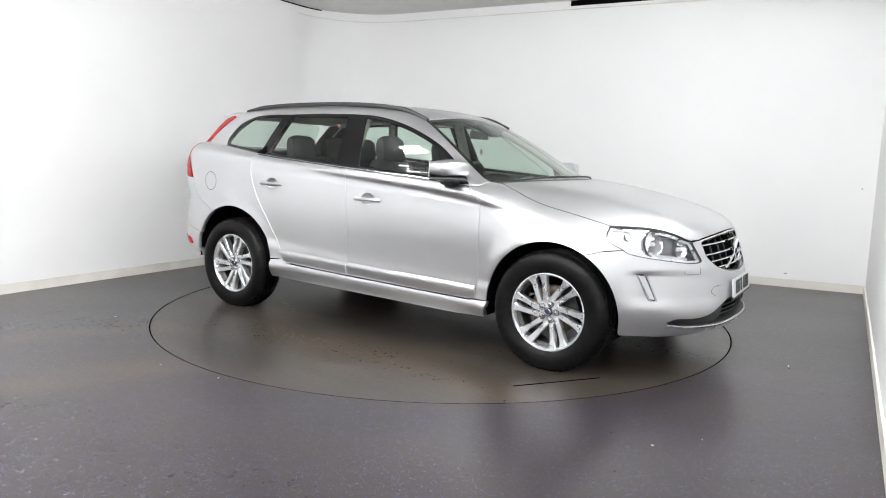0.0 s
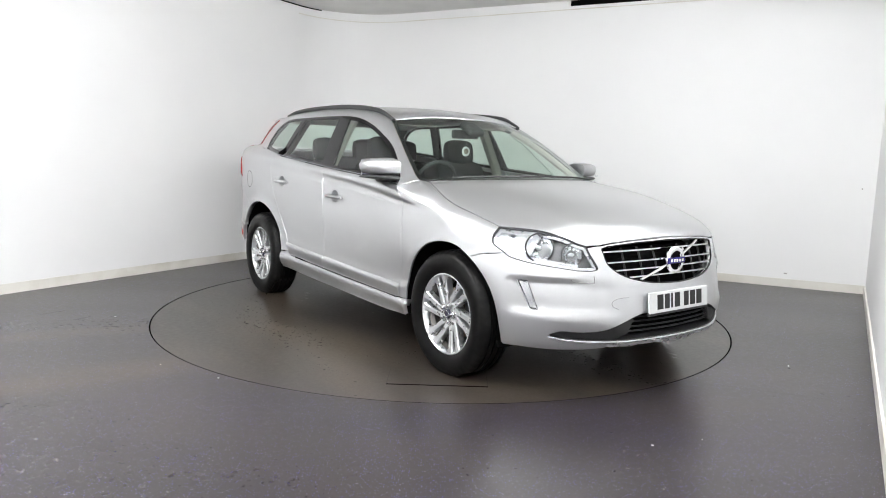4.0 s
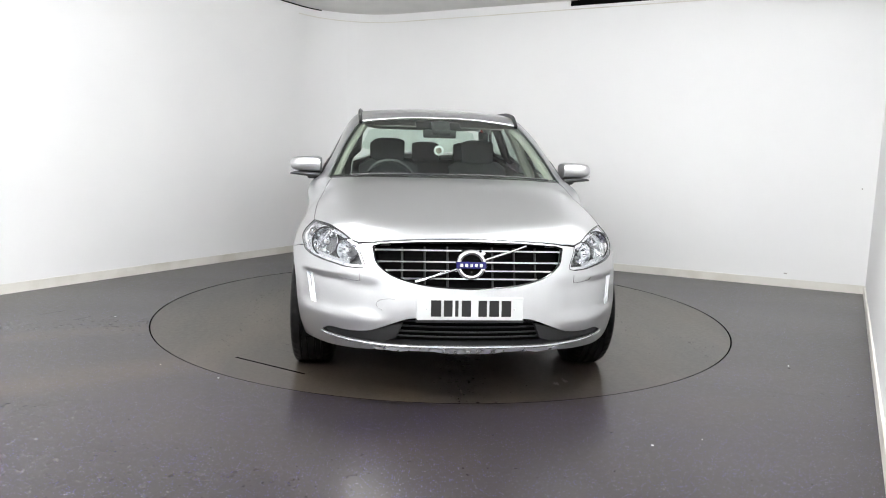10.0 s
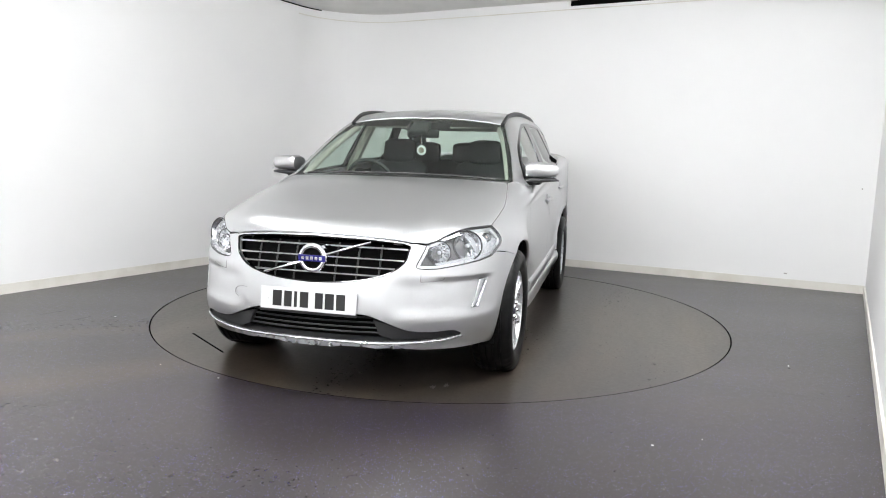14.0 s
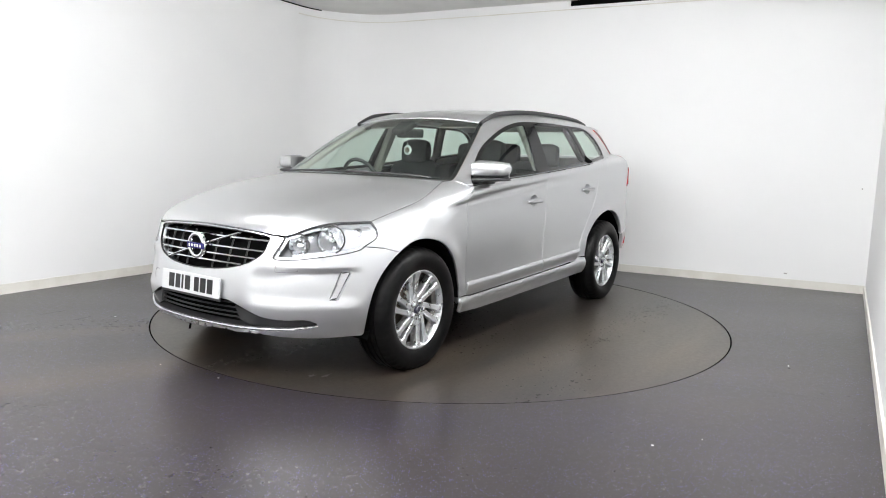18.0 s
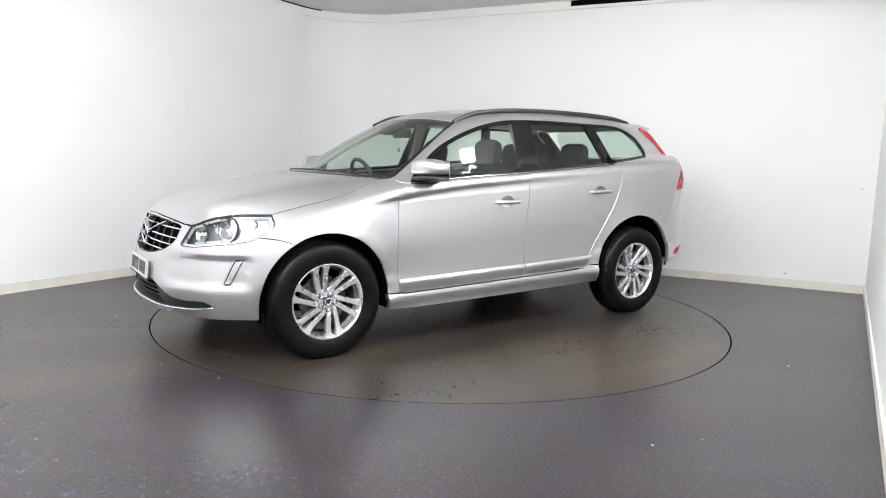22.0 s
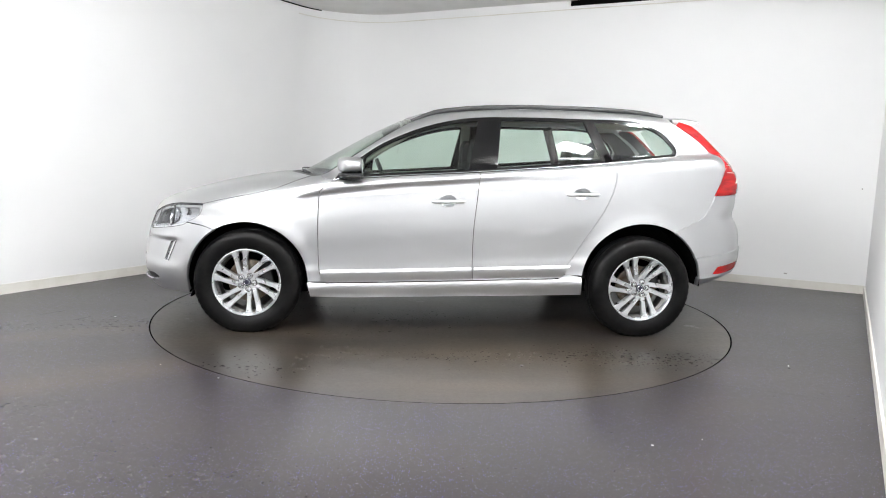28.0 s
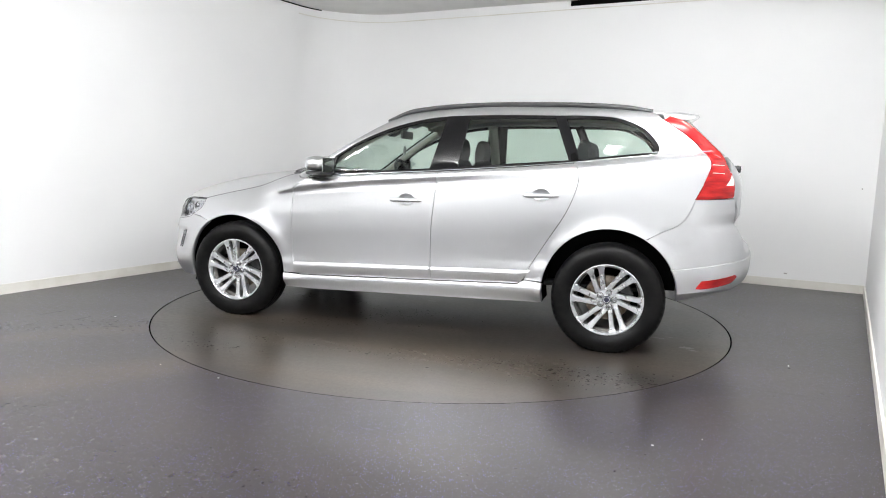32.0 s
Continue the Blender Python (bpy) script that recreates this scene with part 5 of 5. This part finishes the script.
for s in (1, -1):
    sh = Matrix.Diagonal((1, s, 1, 1))
    arm = box(.10, .10, .05, (.66, .895, 1.098), .018, 3)
    bmesh.ops.transform(arm, matrix=sh, verts=arm.verts)
    bmesh.ops.recalc_face_normals(arm, faces=arm.faces)
    mirror = part("door_mirror", arm, PLASTIC, car, "door mirror in silver and black", smooth=True)
    for nm, mat, z0, z1, grow in (("mirror_cap", PAINT, .045, .150, 1.0), ("mirror_base", PLASTIC, .0, .043, .97)):
        bm = bmesh.new()
        rows = []
        for u in (0, .12, .25, .4, .55, .7, .8, .88, .94, .98, 1.0):
            y = .850 + .212 * u
            tip = (1 - max(0, (u - .62) / .38) ** 2.6) ** .5 if u < 1 else .12
            inner_end = 1 - .22 * max(0, (.2 - u) / .2) ** 2
            fx, bx = .778 - .050 * u ** 1.6, .592 + .004 * u
            mx = bx + (fx - bx) * .45
            fx, bx = mx + (fx - mx) * (.35 + .65 * tip), mx + (bx - mx) * (.55 + .45 * tip)
            zm = 1.176 if z0 else 1.100
            zl = zm + ((1.120 + .006 * u if z0 else 1.080 + .022 * u) - zm) * (.25 + .75 * tip)
            zh = zm + ((1.233 - .014 * u if z0 else 1.122) - zm) * (.25 + .75 * tip) * inner_end
            n = 14
            row = []
            for k in range(n):
                a = 2 * math.pi * k / n
                cx, cz = math.cos(a), math.sin(a)
                cx, cz = math.copysign(abs(cx) ** .55, cx), math.copysign(abs(cz) ** .55, cz)
                row.append(bm.verts.new(((fx + bx) / 2 + (fx - bx) / 2 * cx * grow * (.92 if cz > .8 else 1), s * y, (zl + zh) / 2 + (zh - zl) / 2 * cz)))
            rows.append(row)
        for a, b in zip(rows, rows[1:]):
            for k in range(n):
                bm.faces.new((a[k], a[(k + 1) % n], b[(k + 1) % n], b[k]))
        bm.faces.new(rows[0])
        bm.faces.new(rows[-1])
        bmesh.ops.recalc_face_normals(bm, faces=bm.faces)
        part(nm, bm, mat, mirror, "silver mirror cap" if mat is PAINT else "black mirror foot", smooth=True, sharp=60)
    part("mirror_glass", box(.004, .16, .10, (.598, s * .955, 1.165), .001, 1), CHROME, mirror, "mirror glass")
    part("indicator", box(.012, .13, .014, (.722, s * .985, 1.131), .004, 2, Matrix.Rotation(radians(-s * 17), 3, "Z")), LENS, mirror, "clear indicator strip")
    for door, hx, hz in ((front_doors, .010, .940), (rear_doors, -.930, 1.009)):
        d = door[0 if s > 0 else 1]
        q = onto("side", [(hx, hz)])[0]
        bm = lathe([(.0, -.024), (.030, -.022), (.050, -.012), (.060, -.001), (.064, -.002)], 32, "y")
        bmesh.ops.scale(bm, vec=(1, s, .72), verts=bm.verts)
        cup = part("handle_cup", bm, PAINT, d, smooth=True)
        cup.location = (q[0], s * (q[1] + .0005), q[2] + .004)
        xs = np.linspace(-.112, .112, 13)
        pts = [(q[0] + x, s * (onto("side", [(q[0] + x, q[2])])[0][1] + .020 - .012 * (abs(x) / .112) ** 6), q[2] - x * .02) for x in xs]
        part("handle", tube(pts, [.012 if abs(x) > .10 else .0175 for x in xs], 10, flat=.80), PAINT, d, "silver door handle", smooth=True)
    # lower door mouldings
    for door, x0, x1 in ((front_doors, .885, -.165), (rear_doors, -.185, -.815)):
        line = [(x, .383 - .035 * x + .012) for x in np.linspace(x0, x1, 14)] + [(x, .383 - .035 * x + .094) for x in np.linspace(x1 - (.06 if x1 < -.5 else 0), x0, 14)]
        link("door_moulding", sheet("side", line, gap=.012, sink=-.003, seam=0, deep=.020, flip=s < 0, bulge=moulding_relief), PAINT, door[0 if s > 0 else 1], "raised silver door moulding")
    # corner cover ahead of the front window
    tri = [(.775, 1.085), (.60, 1.098), (.60, 1.235)]
    link("mirror_corner", sheet("side", tri, gap=.03, sink=-.001, seam=0, deep=.006, flip=s < 0), PLASTIC, front_doors[0 if s > 0 else 1], "black mirror corner cover")
ring = [(-1.632 + .072 * math.cos(a), 1.005 + .075 * math.sin(a)) for a in np.linspace(0, 2 * math.pi, 28)[:-1]]
hole = [(-1.632 + .068 * math.cos(a), 1.005 + .071 * math.sin(a)) for a in np.linspace(0, 2 * math.pi, 28)[:-1]]
SEAM = material("panel_gap", (.05, .05, .052), .6)
link("filler_flap", sheet("side", ring, holes=[hole], gap=.03, sink=-.0008, seam=0, deep=.001, flip=True), SEAM, car, "round fuel filler flap outline")

# ---- cabin ----
part("cabin_floor", box(2.6, 1.5, .03, (-.42, 0, .40), .004, 1), TRIM, car)
for s in (1, -1):
    line = [(.86, .42), (-.16, .42), (-.76, .44), (-.88, .64), (-1.05, .81), (-1.387, .87), (-1.70, .84), (-2.0, .84), (-2.0, 1.20), (-1.55, 1.265), (-1.12, 1.222), (-.2, 1.135), (.80, 1.055)]
    link("door_lining", sheet("side", line, gap=.05, sink=.075, seam=0, deep=.01, flip=s < 0), TRIM, car, "charcoal door lining")
for s in (1, -1):
    line = [(-1.66, 1.27), (-1.672, 1.34), (-1.60, 1.43), (-1.45, 1.53), (-1.62, 1.535), (-1.80, 1.40), (-1.95, 1.25), (-1.93, 1.10), (-1.90, .95), (-1.70, .95)]
    link("pillar_lining", sheet("side", line, gap=.05, sink=.035, seam=0, deep=.01, flip=s < 0), TRIM, car, "charcoal rear pillar lining")
inner_roof = shrink(resample(np.array(roof_outline), .08), .03)
link("headliner", sheet("top", [tuple(q) for q in inner_roof], gap=.06, sink=.045, seam=0, deep=.0), LINER, car, "beige headliner")
dash_prof = spline([(.98, .62), (.72, .66), (.60, .72), (.58, .86), (.63, .98), (.72, 1.03), (.90, 1.055), (1.02, 1.06)], 4)
bm = bmesh.new()
rows = []
for y in np.linspace(-.72, .72, 19):
    hump = .03 * math.exp(-((y + .38) / .2) ** 2)
    rows.append([bm.verts.new((x + (.02 if abs(y) > .5 else 0), y, z + hump * float(step(z, .9, 1.0)))) for x, z in dash_prof])
for a, b in zip(rows, rows[1:]):
    for k in range(len(dash_prof) - 1):
        bm.faces.new((a[k], a[k + 1], b[k + 1], b[k]))
bmesh.ops.recalc_face_normals(bm, faces=bm.faces)
part("dashboard", bm, TRIM, car, "charcoal dashboard", smooth=True, sharp=60)
part("centre_console", box(.9, .26, .30, (.25, 0, .55), .04, 3), TRIM, car)
# steering wheel on the car's right side
sw = part("steering_wheel", lathe([(.168, -.014), (.182, -.016), (.192, 0.0), (.182, .016), (.168, .014), (.162, 0)], 44, "x"), TRIM, car, "black steering wheel", smooth=True)
sw.location, sw.rotation_euler = (.475, -.37, 1.045), (0, radians(22), 0)
part("wheel_boss", box(.05, .17, .13, (.01, 0, -.01), .03, 3), TRIM, sw)
for a in (-1, 1):
    part("wheel_spoke", box(.02, .12, .035, (.0, a * .11, -.005), .008, 2), ALLOY, sw)
part("wheel_spoke", box(.02, .04, .12, (.0, 0, -.11), .008, 2), ALLOY, sw)


def cushion(profile, halfw, crown, mat, bm=None, rows=9):
    """A padded block: a side profile swept across, thinner at its sides."""
    bm = bm or bmesh.new()
    cx, cz = np.mean([p[0] for p in profile]), np.mean([p[1] for p in profile])
    lines = []
    for i in range(rows):
        u = -1 + 2 * i / (rows - 1)
        k = 1 - crown * abs(u) ** 4
        lines.append([bm.verts.new((cx + (x - cx) * k, u * halfw, cz + (z - cz) * k)) for x, z in profile])
    n = len(profile)
    for a, b in zip(lines, lines[1:]):
        for k in range(n):
            bm.faces.new((a[k], a[(k + 1) % n], b[(k + 1) % n], b[k]))
    bm.faces.new(lines[0])
    bm.faces.new(list(reversed(lines[-1])))
    bmesh.ops.recalc_face_normals(bm, faces=bm.faces)
    return bm


def seat(x, y, name, halfw, rests):
    base = part(name, cushion(spline([(.28, .58), (.24, .70), (0, .69), (-.22, .64), (-.25, .54), (0, .50)], 4, True), halfw, .25, CLOTH), CLOTH, car, "charcoal cloth seat", smooth=True)
    base.location = (x, y, 0)
    part("backrest", cushion(spline([(-.13, .62), (-.22, .90), (-.29, 1.16), (-.33, 1.225), (-.40, 1.20), (-.38, .95), (-.28, .60)], 4, True), halfw * .96, .22, CLOTH), CLOTH, base, smooth=True)
    for ry in rests:
        hr = part("headrest", cushion(spline([(-.30, 1.20), (-.30, 1.30), (-.325, 1.385), (-.38, 1.38), (-.40, 1.29), (-.37, 1.19)], 4, True), .13, .22, CLOTH), CLOTH, base, "padded headrest", smooth=True)
        hr.location = (0, ry, 0)
        for q in (-.05, .05):
            part("headrest_post", tube([(-.35, q, 1.18), (-.35, q, 1.30)], .006, 8), CHROME, hr)


seat(.12, .37, "front_seat", .25, (0,))
seat(.12, -.37, "front_seat", .25, (0,))
seat(-.80, 0, "rear_bench", .64, (-.40, 0, .40))
part("parcel_cover", box(.62, 1.25, .02, (-1.62, 0, 1.10), .006, 1), TRIM, car)
for s in (1, -1):
    part("sun_visor", box(.14, .34, .014, (.15, s * .34, 1.492), .006, 2, Matrix.Rotation(radians(20), 3, "Y")), LINER, car, "folded beige sun visor")
    # inner pillar trims
    p = onto("top", [(x, y - .03) for x, y in GLASS_SIDE])
    part("pillar_trim", tube([(q[0] - .03, s * q[1], q[2] - .045) for q in p], .026, 8), LINER, car, "pale grey pillar trim", smooth=True)
    p = onto("side", [(-.25, z) for z in np.linspace(.9, 1.52, 8)])
    part("pillar_trim", tube([(q[0], s * (q[1] - .06), q[2]) for q in p], .042, 8), LINER, car, "pale grey pillar trim", smooth=True)
    p = onto("side", [(-1.015 - .12 * (1.52 - z) / .3, z) for z in np.linspace(1.22, 1.53, 6)])
    part("pillar_trim", tube([(q[0], s * (q[1] - .045), q[2]) for q in p], .034, 8), DARK, car, "dark pillar trim", smooth=True)
rear_mirror = part("interior_mirror", box(.03, .25, .065, (.34, 0, 1.418), .014, 3), PLASTIC, car, "black interior mirror", smooth=True)
part("sensor_housing", box(.16, .14, .05, (.42, 0, 1.455), .02, 3, Matrix.Rotation(radians(28), 3, "Y")), PLASTIC, car, "black sensor housing behind the screen", smooth=True)
part("pendant_cord", tube([(.36, -.005, 1.41), (.36, -.005, 1.325)], .0015, 6), WHITE, rear_mirror)
pend = part("pendant", lathe([(.0, .004), (.028, .004), (.036, .002), (.037, -.002), (.0, -.004)], 28, "x"), WHITE, rear_mirror, "round pale pendant on a cord", smooth=True)
pend.location = (.36, -.005, 1.292)
part("pendant_face", lathe([(.0, .002), (.02, .002), (.022, 0)], 24, "x"), DISC, pend).location = (.004, 0, 0)
part("wiper", tube([(a[0], a[1], a[2] + .012) for a in onto("top", [(1.118 - .27 * y ** 2, y) for y in np.linspace(-.62, .08, 14)])], .007, 6), PLASTIC, car, "black windscreen wiper")
part("wiper", tube([(a[0], a[1], a[2] + .012) for a in onto("top", [(1.112 - .27 * y ** 2, y) for y in np.linspace(.05, .68, 14)])], .007, 6), PLASTIC, car, "black windscreen wiper")


# ---- what moves ----
START, RATE = -33.42, -5.0893
OFF_X, OFF_Y = 0.0209, -0.0831


def motions():
    times = [2.0 * i for i in range(17)]
    turns = [(t, START + RATE * t) for t in times]
    walk(turntable, [(t, pose(0, 0, 0, 0, 0, a)) for t, a in turns])
    walk(car, [(t, pose(0, 0, 0, 0, 0, a) @ pose(OFF_X, OFF_Y, 0)) for t, a in turns])


motions()
